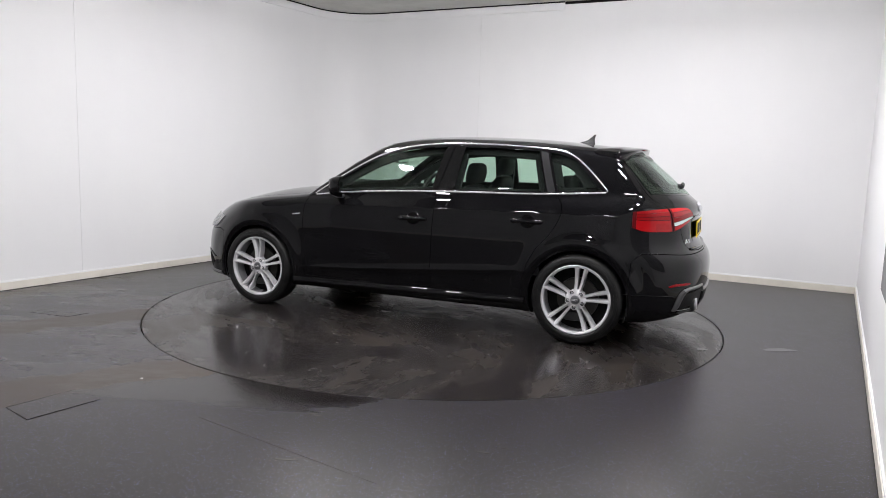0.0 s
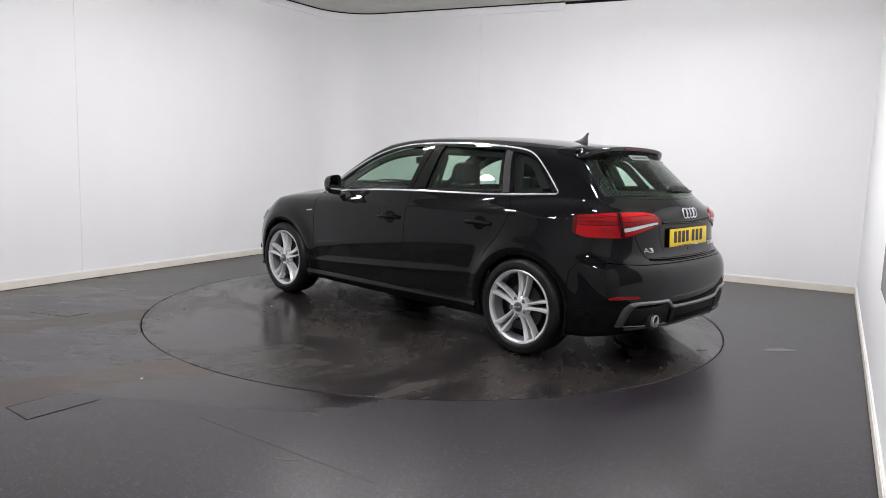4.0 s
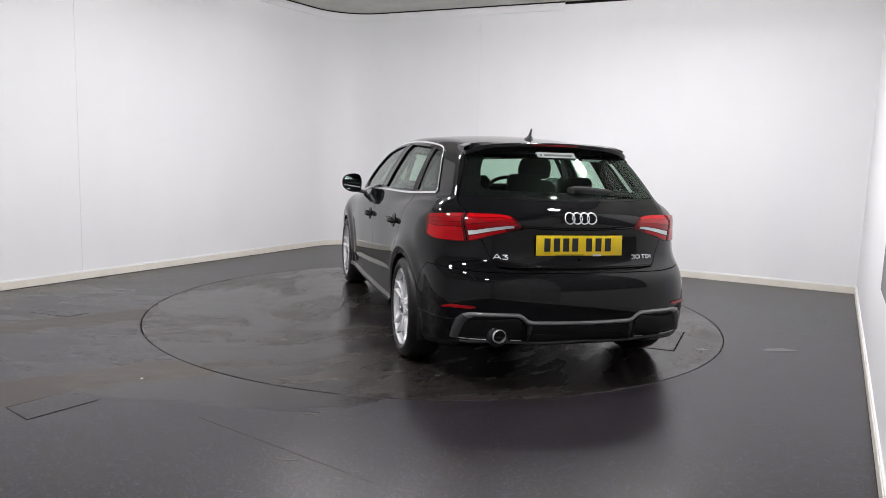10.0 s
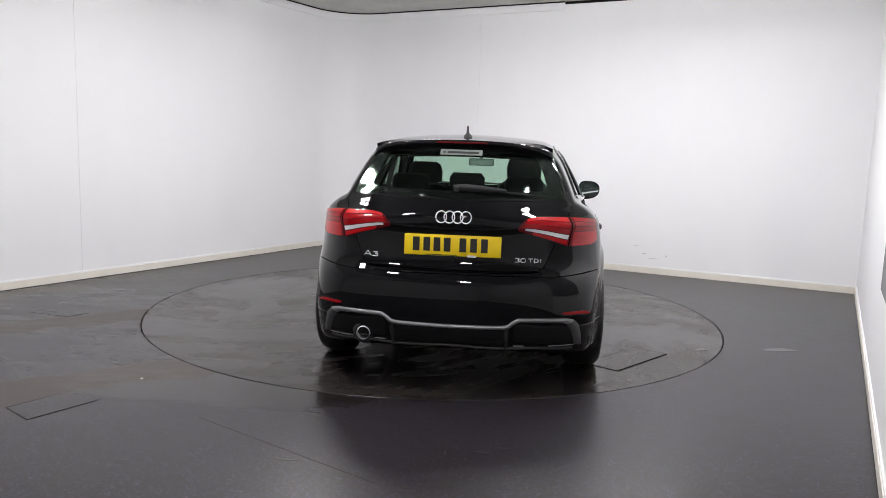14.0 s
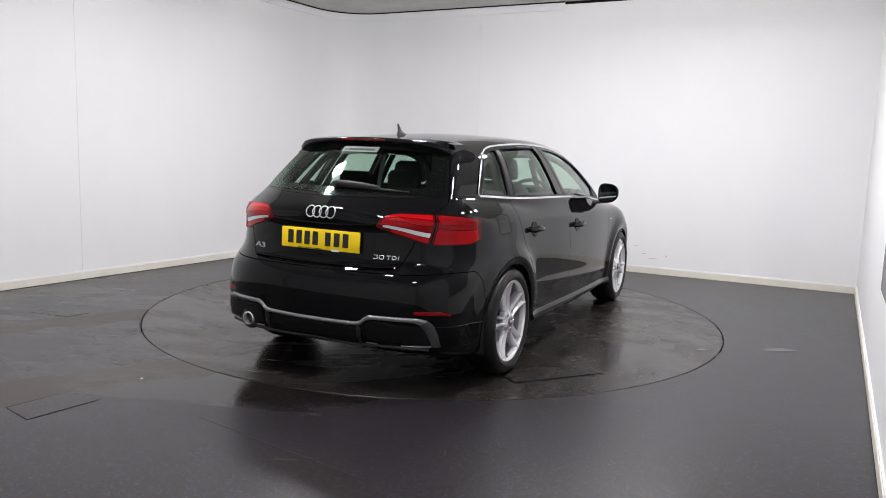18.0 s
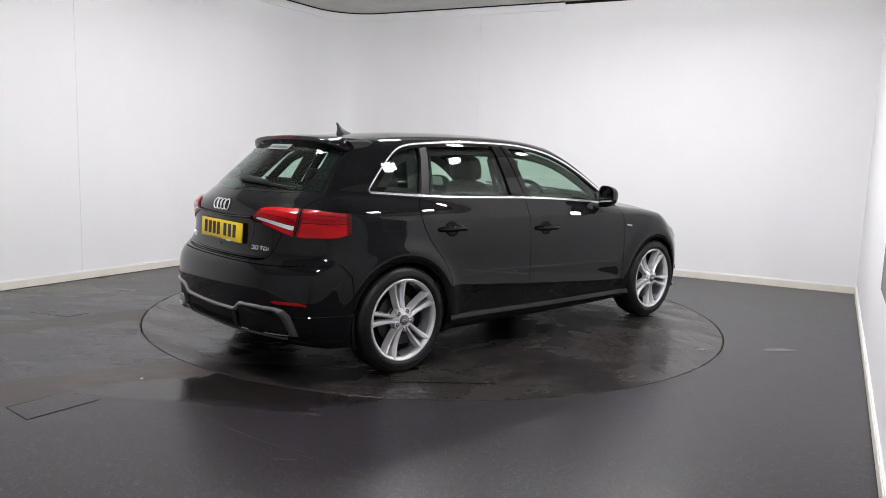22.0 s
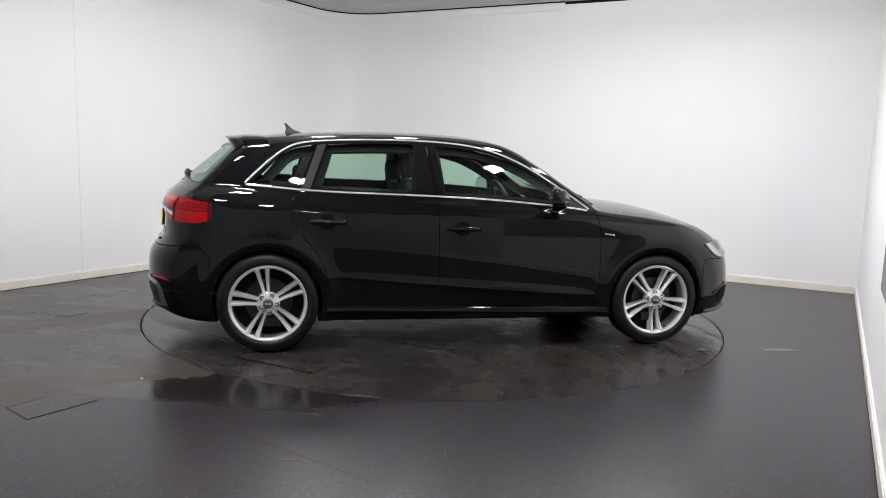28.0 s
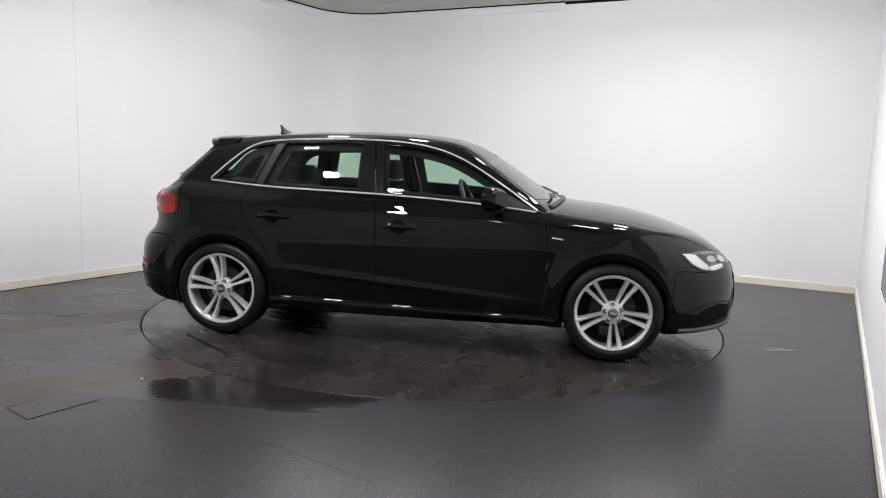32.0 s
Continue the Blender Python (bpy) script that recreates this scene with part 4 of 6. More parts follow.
for doors, x, z in ((front_doors, -0.072, 0.800), (rear_doors, -0.942, 0.832)):
    bars = pair("door_handle", lambda: handle_bar(x, z), M_PAINT, doors, "black pull handle")
    pair("handle_bowl_shade", lambda: handle_bowl_shade(x, z), M_BOWL_SHADE, doors, "near-black disc painted as shade in the handle bowl")
    ring = [(x - 0.01 + math.cos(a) * 0.051, z + 0.002 + math.sin(a) * 0.044) for a in np.linspace(0, math.tau, 28, endpoint=False)]
    pair("bowl_rim", lambda: tube([tuple(p) for p in on_side([u for u, _ in ring], [v for _, v in ring], 0.001)], 0.0035, 6, closed=True), M_PAINT, doors)

# tail lamps, split between wing and tailgate
LAMP_TOP = Curve((19.5, 0.905), (24, 0.938), (30, 0.956), (45, 0.962), (65, 0.957), (85, 0.938))
LAMP_LOW = Curve((19.5, 0.893), (30, 0.868), (43, 0.836), (52, 0.812), (66, 0.806), (80, 0.816), (86, 0.842))


def lamp_plate(a0, a1, f0, f1, out, thick=0.012, nu=26, nv=5, bulge=0.0):
    us, vs = [], []
    for j in range(nv + 1):
        f = f0 + (f1 - f0) * j / nv
        row = np.linspace(a0 - (f - 0.5) * -4.0 if a0 > 45 else a0, a1 - (f - 0.5) * -4.0 if a1 < 60 else a1, nu + 1)
        lo, hi = LAMP_LOW(row), LAMP_TOP(row)
        us.append(row)
        vs.append(lo + (hi - lo) * f)
    us, vs = np.array(us), np.array(vs)
    top, low = on_corner(us, vs, out), on_corner(us, vs, out - thick)
    bm = bmesh.new()
    grid = [[[bm.verts.new(tuple(p)) for p in r] for r in g] for g in (top, low)]
    for g in grid:
        for j in range(nv):
            for i in range(nu):
                bm.faces.new((g[j][i], g[j][i + 1], g[j + 1][i + 1], g[j + 1][i]))
    t, b = grid
    ring = [(0, i) for i in range(nu)] + [(j, nu) for j in range(nv)] + [(nv, i) for i in range(nu, 0, -1)] + [(j, 0) for j in range(nv, 0, -1)]
    for (j0, i0), (j1, i1) in zip(ring, ring[1:] + ring[:1]):
        bm.faces.new((t[j0][i0], t[j1][i1], b[j1][i1], b[j0][i0]))
    bmesh.ops.remove_doubles(bm, verts=bm.verts, dist=2e-5)
    bmesh.ops.recalc_face_normals(bm, faces=bm.faces)
    return bm


OUTER = pair("tail_lamp", lambda: lamp_plate(56.2, 84.5, 0.0, 1.0, 0.006), M_RED_DEEP, CAR2, "red tail lamp on the rear wing")
INNER = pair("tail_lamp", lambda: lamp_plate(19.5, 55.2, 0.0, 1.0, 0.006), M_RED_DEEP, [tailgate, tailgate], "red tail lamp on the tailgate")
for f0, f1, label in ((0.03, 0.52, "bright red reflector field"), (0.555, 0.69, ""), (0.71, 0.84, ""), (0.86, 0.98, "")):
    pair("lens_strip" if not label else "lower_lens", lambda: lamp_plate(57.5, 82.0, f0, f1, 0.0085, 0.004, nv=3), M_RED if label else M_RED_MID, OUTER, label)
pair("inner_field", lambda: lamp_plate(58.0, 69.0, 0.08, 0.40, 0.0090, 0.003, nv=3), M_RED_FIELD, OUTER, "slightly darker red square inside the lamp")
for a0, f0, f1, label in ((30.0, 0.04, 0.20, "bright red reflector field"), (22.5, 0.44, 0.62, ""), (24.0, 0.645, 0.81, ""), (26.5, 0.835, 0.97, "")):
    pair("lens_strip" if not label else "lower_lens", lambda: lamp_plate(a0, 54.0, f0, f1, 0.0085, 0.004, nv=2), M_RED if label or f0 > 0.8 else M_RED_MID, INNER, label)
pair("reverse_lamp", lambda: lamp_plate(24.5, 54.0, 0.24, 0.40, 0.010, 0.006, nv=2), M_LAMPWHITE, INNER, "clear reversing lamp strip")

# head lamps
HEAD = [(78.0, 0.706), (58.0, 0.713), (40.0, 0.700), (24.0, 0.668), (24.0, 0.630), (38.0, 0.596), (52.0, 0.586), (64.0, 0.602), (72.0, 0.640)]
HOUSE = pair("head_lamp", lambda: patch(HEAD, nose_p, 0.003, 0.01, 24, 10), mat("lamp_housing", (0.10, 0.10, 0.105), 0.3, 0.4), CAR2, "clear head lamp with a dark bezel")
pair("light_strip", lambda: patch([(77.0, 0.703), (67.5, 0.702), (64.0, 0.672), (59.5, 0.640), (56.0, 0.622), (58.0, 0.597), (63.0, 0.604), (70.5, 0.640)], nose_p, 0.008, 0.006, 8, 10), M_LAMPWHITE, HOUSE, "pale daytime running strip")
pair("light_strip", lambda: patch([(38.0, 0.602), (50.0, 0.592), (57.4, 0.594), (56.0, 0.620), (50.0, 0.617), (38.0, 0.624)], nose_p, 0.008, 0.006, 12, 4), M_LAMPWHITE, HOUSE)
pair("bezel", lambda: patch([(66.0, 0.702), (50.0, 0.703), (40.0, 0.693), (40.0, 0.684), (50.0, 0.693), (65.0, 0.692)], nose_p, 0.006, 0.004, 12, 3), M_GREYTRIM, HOUSE, "grey inner bezel")
pair("reflector", lambda: patch([(36, 0.676), (30, 0.662), (29, 0.640), (34, 0.630), (40, 0.640), (41, 0.662)], nose_p, 0.007, 0.004, 10, 6), M_BADGE, HOUSE, "bright lamp reflector")
pair("projector", lambda: patch([(52, 0.680), (46, 0.672), (44, 0.652), (48, 0.638), (54, 0.642), (57, 0.660)], nose_p, 0.009, 0.005, 10, 6), M_MIRROR, HOUSE, "round projector lens")
for o in pair("lens", lambda: patch(HEAD, nose_p, 0.016, 0.003, 24, 10), M_LENS, HOUSE, "clear lens"):
    o.visible_shadow = False
# ---------------------------------------------------------------- the car: tail and nose details
# roof spoiler with a thin trailing edge and side fins
def spoiler():
    bm = bmesh.new()
    rows = []
    ys = np.linspace(-0.53, 0.53, 61)
    roots = on_top(-1.375 + 0.05 * (ys / 0.53) ** 2, ys * 0.93, 0.002, 1.0)
    for y, root in zip(ys, roots):
        k = abs(y) / 0.53
        end = -1.616 + 0.035 * k ** 2 + 0.06 * k ** 8
        z = 1.366 - 0.036 * y * y / 0.33 - 0.030 * k ** 8
        prof = [(root[0], root[2] - 0.004), (root[0] - 0.03, root[2] + 0.001), (-1.49, 1.377 - 0.075 * y * y - 0.022 * k ** 8), (end + 0.06, z + 0.004), (end + 0.005, z), (end, z - 0.006), (end + 0.006, z - 0.026 - 0.008 * k ** 4), (end + 0.05, z - 0.056 - 0.010 * k ** 4), (-1.55, 1.282 - 0.06 * y * y), (-1.46, 1.27 - 0.08 * y * y)]
        rows.append([bm.verts.new((a, y, b)) for a, b in prof])
    n = len(rows[0])
    for p, q in zip(rows, rows[1:]):
        for k in range(n):
            bm.faces.new((p[k], q[k], q[(k + 1) % n], p[(k + 1) % n]))
    bm.faces.new(rows[0])
    bm.faces.new(rows[-1][::-1])
    bmesh.ops.recalc_face_normals(bm, faces=bm.faces)
    return bm


sp = part("roof_spoiler", spoiler(), M_PAINT, tailgate, "black roof spoiler", angle=58)
part("brake_lamp", box(-1.620, 0, 1.352, 0.008, 0.30, 0.010, bevel=0.002), M_RED_DEEP, sp, "dark red high brake lamp")

# shark fin aerial
def aerial():
    bm = bmesh.new()
    rows = []
    for f, (x0, x1, w) in zip((0.0, 0.18, 0.30, 0.40, 0.60, 0.82, 1.0), ((-1.226, -1.085, 0.027), (-1.226, -1.100, 0.027), (-1.224, -1.128, 0.021), (-1.221, -1.155, 0.011), (-1.221, -1.183, 0.008), (-1.226, -1.201, 0.006), (-1.231, -1.214, 0.004))):
        z = 1.384 + 0.080 * f
        ring = [(x0, 0), (x0 * 0.7 + x1 * 0.3, w), (x0 * 0.4 + x1 * 0.6, w * 0.75), (x1, 0), (x0 * 0.4 + x1 * 0.6, -w * 0.75), (x0 * 0.7 + x1 * 0.3, -w)]
        rows.append([bm.verts.new((a, b, z)) for a, b in ring])
    for p, q in zip(rows, rows[1:]):
        for k in range(6):
            bm.faces.new((p[k], p[(k + 1) % 6], q[(k + 1) % 6], q[k]))
    bm.faces.new(rows[-1])
    bmesh.ops.recalc_face_normals(bm, faces=bm.faces)
    return bm


part("aerial", aerial(), M_PLASTIC, car, "black shark fin aerial", angle=60)

# rear wiper
wiper = part("rear_wiper", tube([tuple(p) for p in on_tail(np.linspace(0.022, -0.27, 9), np.linspace(1.092, 1.076, 9), 0.022)], 0.020, 10, flat=(0.7, 1.0), taper=[0.35, 0.85, 1, 0.98, 0.92, 0.85, 0.75, 0.62, 0.4]), M_PLASTIC, tailgate, "black rear wiper")
part("pivot", lathe([(0.0, 0.018), (0.014, 0.016), (0.017, 0.0), (0.017, -0.03), (0.0, -0.03)], 20, "x"), M_PLASTIC, wiper).data.transform(Matrix.Translation(tuple(on_tail([0.0], [1.086], 0.012)[0])) @ Matrix.Rotation(math.pi, 4, "Z"))
part("blade", tube([tuple(p) for p in on_tail(np.linspace(-0.10, -0.43, 10), np.linspace(1.083, 1.062, 10), 0.014)], 0.0075, 6, taper=[1, 1, 1, 1, 1, 0.95, 0.9, 0.8, 0.7, 0.5]), M_RUBBER, wiper)

# rear number plate with plain bars in place of its characters
def on_plane(name, m, bm, material, parent, label=""):
    bmesh.ops.transform(bm, matrix=m, verts=bm.verts)
    return part(name, bm, material, parent, label)


PLATE = Matrix.Translation((-2.034, 0.0, 0.800)) @ Matrix.Rotation(radians(3.0), 4, "Y") @ Matrix(((0, 0, -1, 0), (-1, 0, 0, 0), (0, 1, 0, 0), (0, 0, 0, 1)))
plate = on_plane("number_plate", PLATE, box(0, 0, 0.0, 0.522, 0.113, 0.008, bevel=0.003), M_YELLOW, tailgate, "yellow rear plate with black bars")
xs = [-0.196, -0.139, -0.084, -0.029, 0.055, 0.113, 0.171]
for x in xs:
    on_plane("bar", PLATE, box(x, 0.004, 0.0052, 0.036, 0.074, 0.0016), M_INK, plate)
on_plane("bar", PLATE, box(-0.06, -0.052, 0.0052, 0.17, 0.0035, 0.0012), M_INK, plate)
on_plane("bar", PLATE, box(0.105, -0.054, 0.0052, 0.05, 0.011, 0.0012), M_WHITE, plate)
part("plate_recess", patch([(-0.30, 0.724), (0.30, 0.724), (0.335, 0.80), (0.345, 0.882), (0.30, 0.893), (-0.30, 0.893), (-0.345, 0.882), (-0.335, 0.80)], tail_p, 0.0015, 0.003, 16, 10), M_PAINT, tailgate)
part("lamp_ledge", tube([tuple(p) for p in on_tail(np.linspace(-0.335, 0.335, 24), 0.889 + 0.012 * (np.linspace(-1, 1, 24)) ** 2, 0.004)], 0.011, 8, flat=(1.0, 0.6)), M_PAINT, tailgate)
part("pull_ledge", tube([tuple(p) for p in on_tail(np.linspace(-0.46, 0.46, 24), 0.676 + 0.006 * np.linspace(-1, 1, 24) ** 2, 0.002)], 0.010, 8, flat=(1.0, 0.7)), M_PAINT, tailgate)

# emblem of four linked rings, drawn plainly, and the chrome badges as plain strokes
emblem = None
for y in (0.066, 0.022, -0.022, -0.066):
    pts = [(y + math.cos(a) * 0.0285, 0.950 + math.sin(a) * 0.0285) for a in np.linspace(0, 2 * math.pi, 28, endpoint=False)]
    p = on_tail([a for a, _ in pts], [b for _, b in pts], 0.006)
    ring = part("ring", tube([tuple(q) for q in p], 0.0036, 8, closed=True, flat=(0.8, 1.0)), M_BADGE, tailgate if emblem is None else emblem, "chrome ring emblem" if emblem is None else "")
    if emblem is None:
        emblem = ring
        ring.name = "emblem"


def strokes(name, y0, z0, width, cells, label):
    """Chrome strokes on the tailgate; cells are (u0, v0, u1, v1) in units of the letter height."""
    h = width
    made = None
    for u0, v0, u1, v1 in cells:
        q = np.linspace(0, 1, 4)
        p = on_tail(y0 - (u0 + (u1 - u0) * q) * h, z0 + (v0 + (v1 - v0) * q) * h, 0.004)
        ob = part(name if made is None else "stroke", tube([tuple(a) for a in p], 0.0026, 6), M_BADGE, tailgate if made is None else made, label if made is None else "")
        made = made or ob


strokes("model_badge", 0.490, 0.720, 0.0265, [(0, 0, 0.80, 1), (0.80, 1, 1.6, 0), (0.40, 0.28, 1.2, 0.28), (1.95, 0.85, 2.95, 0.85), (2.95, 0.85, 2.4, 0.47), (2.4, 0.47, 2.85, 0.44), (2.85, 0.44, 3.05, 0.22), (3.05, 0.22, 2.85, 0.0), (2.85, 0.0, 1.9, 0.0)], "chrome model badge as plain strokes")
ENGINE = [(0, 0, 0.75, 0), (0.75, 0, 0.85, 0.2), (0.85, 0.2, 0.6, 0.45), (0.6, 0.45, 0.8, 0.8), (0, 0.8, 0.8, 0.8), (1.1, 0.15, 1.1, 0.65), (1.1, 0.65, 1.3, 0.8), (1.3, 0.8, 1.8, 0.8), (1.8, 0.8, 1.95, 0.65), (1.95, 0.65, 1.95, 0.15), (1.95, 0.15, 1.8, 0), (1.8, 0, 1.3, 0), (1.3, 0, 1.1, 0.15), (2.5, 0.8, 3.3, 0.8), (2.9, 0.8, 2.9, 0), (3.6, 0, 3.6, 0.8), (3.6, 0.8, 4.15, 0.75), (4.15, 0.75, 4.35, 0.4), (4.35, 0.4, 4.15, 0.05), (4.15, 0.05, 3.6, 0), (4.75, 0, 4.75, 0.8)]
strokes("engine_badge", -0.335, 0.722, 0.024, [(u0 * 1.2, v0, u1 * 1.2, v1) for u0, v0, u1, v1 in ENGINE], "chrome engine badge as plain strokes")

# sticker inside the rear window, with unreadable print
part("sticker", patch([(-0.120, 1.273), (0.122, 1.273), (0.122, 1.303), (-0.120, 1.303)], tail_p, 0.011, 0.002, 8, 2), mat("sticker_film", (0.20, 0.22, 0.21), 0.6, Specular_IOR_Level=0.1), rear_window, "pale dealer sticker with dark print")
for y0, y1 in ((0.106, 0.092), (0.080, -0.100)):
    part("print_bar", patch([(y1, 1.281), (y0, 1.281), (y0, 1.292), (y1, 1.292)], tail_p, 0.0122, 0.001, 4, 1), M_INK, rear_window)

# bumper: reflectors, grey trim line, dark inserts, exhaust
pair("reflector", lambda: patch([(41.0, 0.456), (60.0, 0.446), (60.5, 0.455), (55.0, 0.470), (43.0, 0.470)], rear_p, 0.005, 0.006, 12, 3), M_RED_MID, [rear_bumper, rear_bumper], "red reflector")
TRIM_OUT = [(0.0, 0.389), (0.15, 0.390), (0.285, 0.392), (0.312, 0.399), (0.338, 0.421), (0.365, 0.436), (0.50, 0.437), (0.62, 0.436), (0.662, 0.425), (0.690, 0.396), (0.704, 0.345), (0.712, 0.283)]
TRIM_IN = [(0.0, 0.367), (0.15, 0.368), (0.290, 0.370), (0.322, 0.377), (0.348, 0.401), (0.373, 0.413), (0.50, 0.414), (0.60, 0.412), (0.628, 0.400), (0.648, 0.372), (0.662, 0.335), (0.674, 0.283)]


def trim_line(q0, q1, both):
    """A stretch of the rounded band on the bumper between an upper and a lower line."""
    n = len(TRIM_OUT)
    q = np.linspace(q0, q1, int(6 * (q1 - q0)) + 1)
    cu = [np.interp(q, range(n), [p[k] for p in TRIM_OUT]) for k in (0, 1)]
    cl = [np.interp(q, range(n), [p[k] for p in TRIM_IN]) for k in (0, 1)]
    bm = bmesh.new()
    rows = []
    for w, out in ((0.0, -0.004), (0.0, 0.006), (0.25, 0.011), (0.5, 0.012), (0.75, 0.010), (1.0, 0.004), (1.0, -0.004)):
        p = on_tail(cl[0] * w + cu[0] * (1 - w), cl[1] * w + cu[1] * (1 - w), out)
        rows.append([bm.verts.new((a, b, c)) for a, b, c in p[::-1]] + ([bm.verts.new((a, -b, c)) for a, b, c in p[1:]] if both else []))
    for p, r in zip(rows, rows[1:]):
        for i in range(len(p) - 1):
            bm.faces.new((p[i], p[i + 1], r[i + 1], r[i]))
    bmesh.ops.recalc_face_normals(bm, faces=bm.faces)
    return bm


part("bumper_trim", trim_line(0.0, 8.0, True), M_GREYTRIM, rear_bumper, "dull silver styling band", angle=50)
pair("trim_end", lambda: trim_line(8.0, 11.0, False), mat("dark_trim_end", (0.055, 0.055, 0.057), 0.4), [rear_bumper, rear_bumper], "dark grey end of the styling band", angle=50)
for y0, y1 in ((0.672, 0.532), (0.404, 0.345)):
    pair("insert_edge", lambda: tube([tuple(p) for p in on_tail(np.linspace(y0, y1, 10), np.full(10, 0.284), 0.006)], 0.003, 6), M_GREYTRIM, [rear_bumper, rear_bumper], "thin grey lower edge")
pair("bumper_insert", lambda: patch([(0.350, 0.288), (0.664, 0.284), (0.660, 0.37), (0.640, 0.405), (0.375, 0.407), (0.345, 0.385)], tail_p, 0.003, 0.004, 14, 8), M_INSERT, [rear_bumper, rear_bumper], "grained black bumper insert")
part("diffuser", patch([(-0.30, 0.262), (0.30, 0.262), (0.31, 0.30), (0.285, 0.365), (-0.285, 0.365), (-0.31, 0.30)], tail_p, 0.004, 0.005, 20, 6), M_INSERT, rear_bumper, "grained black diffuser")
# dark plate laid on the diffuser, painted as the shade in a slot
part("slot_shade", patch([(-0.27, 0.294), (0.27, 0.294), (0.26, 0.318), (-0.26, 0.318)], tail_p, 0.006, 0.005, 16, 2), M_DARK, rear_bumper)
part("diffuser_lip", tube([tuple(p) for p in on_tail(np.linspace(-0.66, 0.66, 40), 0.270 + 0.004 * np.cos(np.linspace(-9, 9, 40)), 0.006)], 0.008, 8), M_PLASTIC, rear_bumper)
for y in (0.305, -0.305):
    part("diffuser_fin", tube([tuple(p) for p in on_tail(np.array([1, 1, 1]) * y, np.array([0.372, 0.32, 0.262]), 0.006)], 0.013, 8, flat=(0.8, 1)), M_PLASTIC, rear_bumper)
ex = lathe([(0.0325, -0.10), (0.0330, 0.060), (0.0345, 0.066), (0.0375, 0.064), (0.0385, 0.058), (0.0385, -0.10)], 40, "x")
PIPE_AT = Matrix.Translation((-2.022, 0.468, 0.306)) @ Matrix.Rotation(math.pi, 4, "Z")
bmesh.ops.transform(ex, matrix=PIPE_AT, verts=ex.verts)
pipe = part("exhaust_pipe", ex, M_BADGE, rear_bumper, "chrome tipped exhaust pipe", angle=60)
# dark stopper in the pipe, coloured as the shade inside it
mouth = lathe([(0.0, 0.02), (0.0328, 0.02), (0.0328, 0.016), (0.0, 0.016)], 24, "x")
bmesh.ops.transform(mouth, matrix=PIPE_AT, verts=mouth.verts)
part("pipe_shade", mouth, M_DARK, pipe)
surround = lathe([(0.0400, 0.044), (0.050, 0.052), (0.060, 0.044), (0.064, 0.030), (0.064, -0.06), (0.042, -0.06)], 40, "x")
bmesh.ops.transform(surround, matrix=PIPE_AT, verts=surround.verts)
part("pipe_surround", surround, M_PLASTIC, rear_bumper)
part("bumper_crease", tube([tuple(p) for p in ride_line([(20, 0.388), (45, 0.386), (75, 0.384), (88, 0.383)], rear_p, -0.001)], 0.004, 6), M_PAINT, rear_bumper)
part("bumper_crease", mirrored(tube([tuple(p) for p in ride_line([(20, 0.388), (45, 0.386), (75, 0.384), (88, 0.383)], rear_p, -0.001)], 0.004, 6)), M_PAINT, rear_bumper)

# nose: grille, intakes, lip, front plate bars
def nose_flat(y, z, out):
    return on_nose(y, z, out)


part("grille", patch([(-0.28, 0.30), (0.28, 0.30), (0.36, 0.40), (0.35, 0.52), (0.27, 0.605), (-0.27, 0.605), (-0.35, 0.52), (-0.36, 0.40)], nose_flat, 0.001, 0.008, 18, 10), M_PLASTIC_TEX, front_bumper, "black grille")
hexa = [(-0.28, 0.30), (0.28, 0.30), (0.36, 0.40), (0.35, 0.52), (0.27, 0.605), (-0.27, 0.605), (-0.35, 0.52), (-0.36, 0.40)]
part("grille_frame", tube([tuple(p) for p in on_nose([a for a, _ in hexa], [b for _, b in hexa], 0.001)], 0.007, 8, closed=True), M_GLOSSBLACK, front_bumper, "gloss black grille frame")
for z in (0.345, 0.39, 0.435, 0.48, 0.525, 0.57):
    w = 0.33 if 0.36 < z < 0.53 else 0.29
    part("grille_bar", tube([tuple(p) for p in on_nose(np.linspace(-w, w, 10), np.full(10, z), 0.003)], 0.005, 6), M_GLOSSBLACK, front_bumper)
# flat dark plates: the shade inside the intakes is put into the colour
pair("air_intake", lambda: patch([(30, 0.260), (58, 0.250), (66, 0.300), (62, 0.345), (46, 0.375), (32, 0.365)], nose_p, 0.003, 0.005, 12, 6), M_DARK, [front_bumper, front_bumper], "corner air intake, its shaded depth painted dark")
pair("intake_blade", lambda: tube([tuple(p) for p in ride_line([(28, 0.372), (44, 0.385), (58, 0.378), (70, 0.350)], nose_p, 0.002)], 0.006, 8), M_PAINT, [front_bumper, front_bumper])
part("front_lip", tube([tuple(p) for p in np.concatenate([on_corner(np.linspace(78, 4, 16), np.full(16, 0.213), -0.010, True), on_corner(np.linspace(4, 78, 16), np.full(16, 0.213), -0.010, True) * np.array([1, -1, 1])])], 0.030, 8, flat=(1.0, 0.6)), mat("grey_lip", (0.075, 0.075, 0.078), 0.45), front_bumper, "dark grey front lip")

# wing badges, fuel flap, front wipers, washer of panel
pair("wing_badge", lambda: patch([(0.912, 0.770), (0.984, 0.764), (0.984, 0.777), (0.912, 0.783)], side_p, 0.003, 0.003, 6, 2), M_CHROME, CAR2, "small chrome wing badge")
flap = [(-1.330, 0.917), (-1.345, 0.907), (-1.465, 0.905), (-1.480, 0.917), (-1.480, 1.005), (-1.465, 1.015), (-1.345, 1.013), (-1.330, 1.0)]


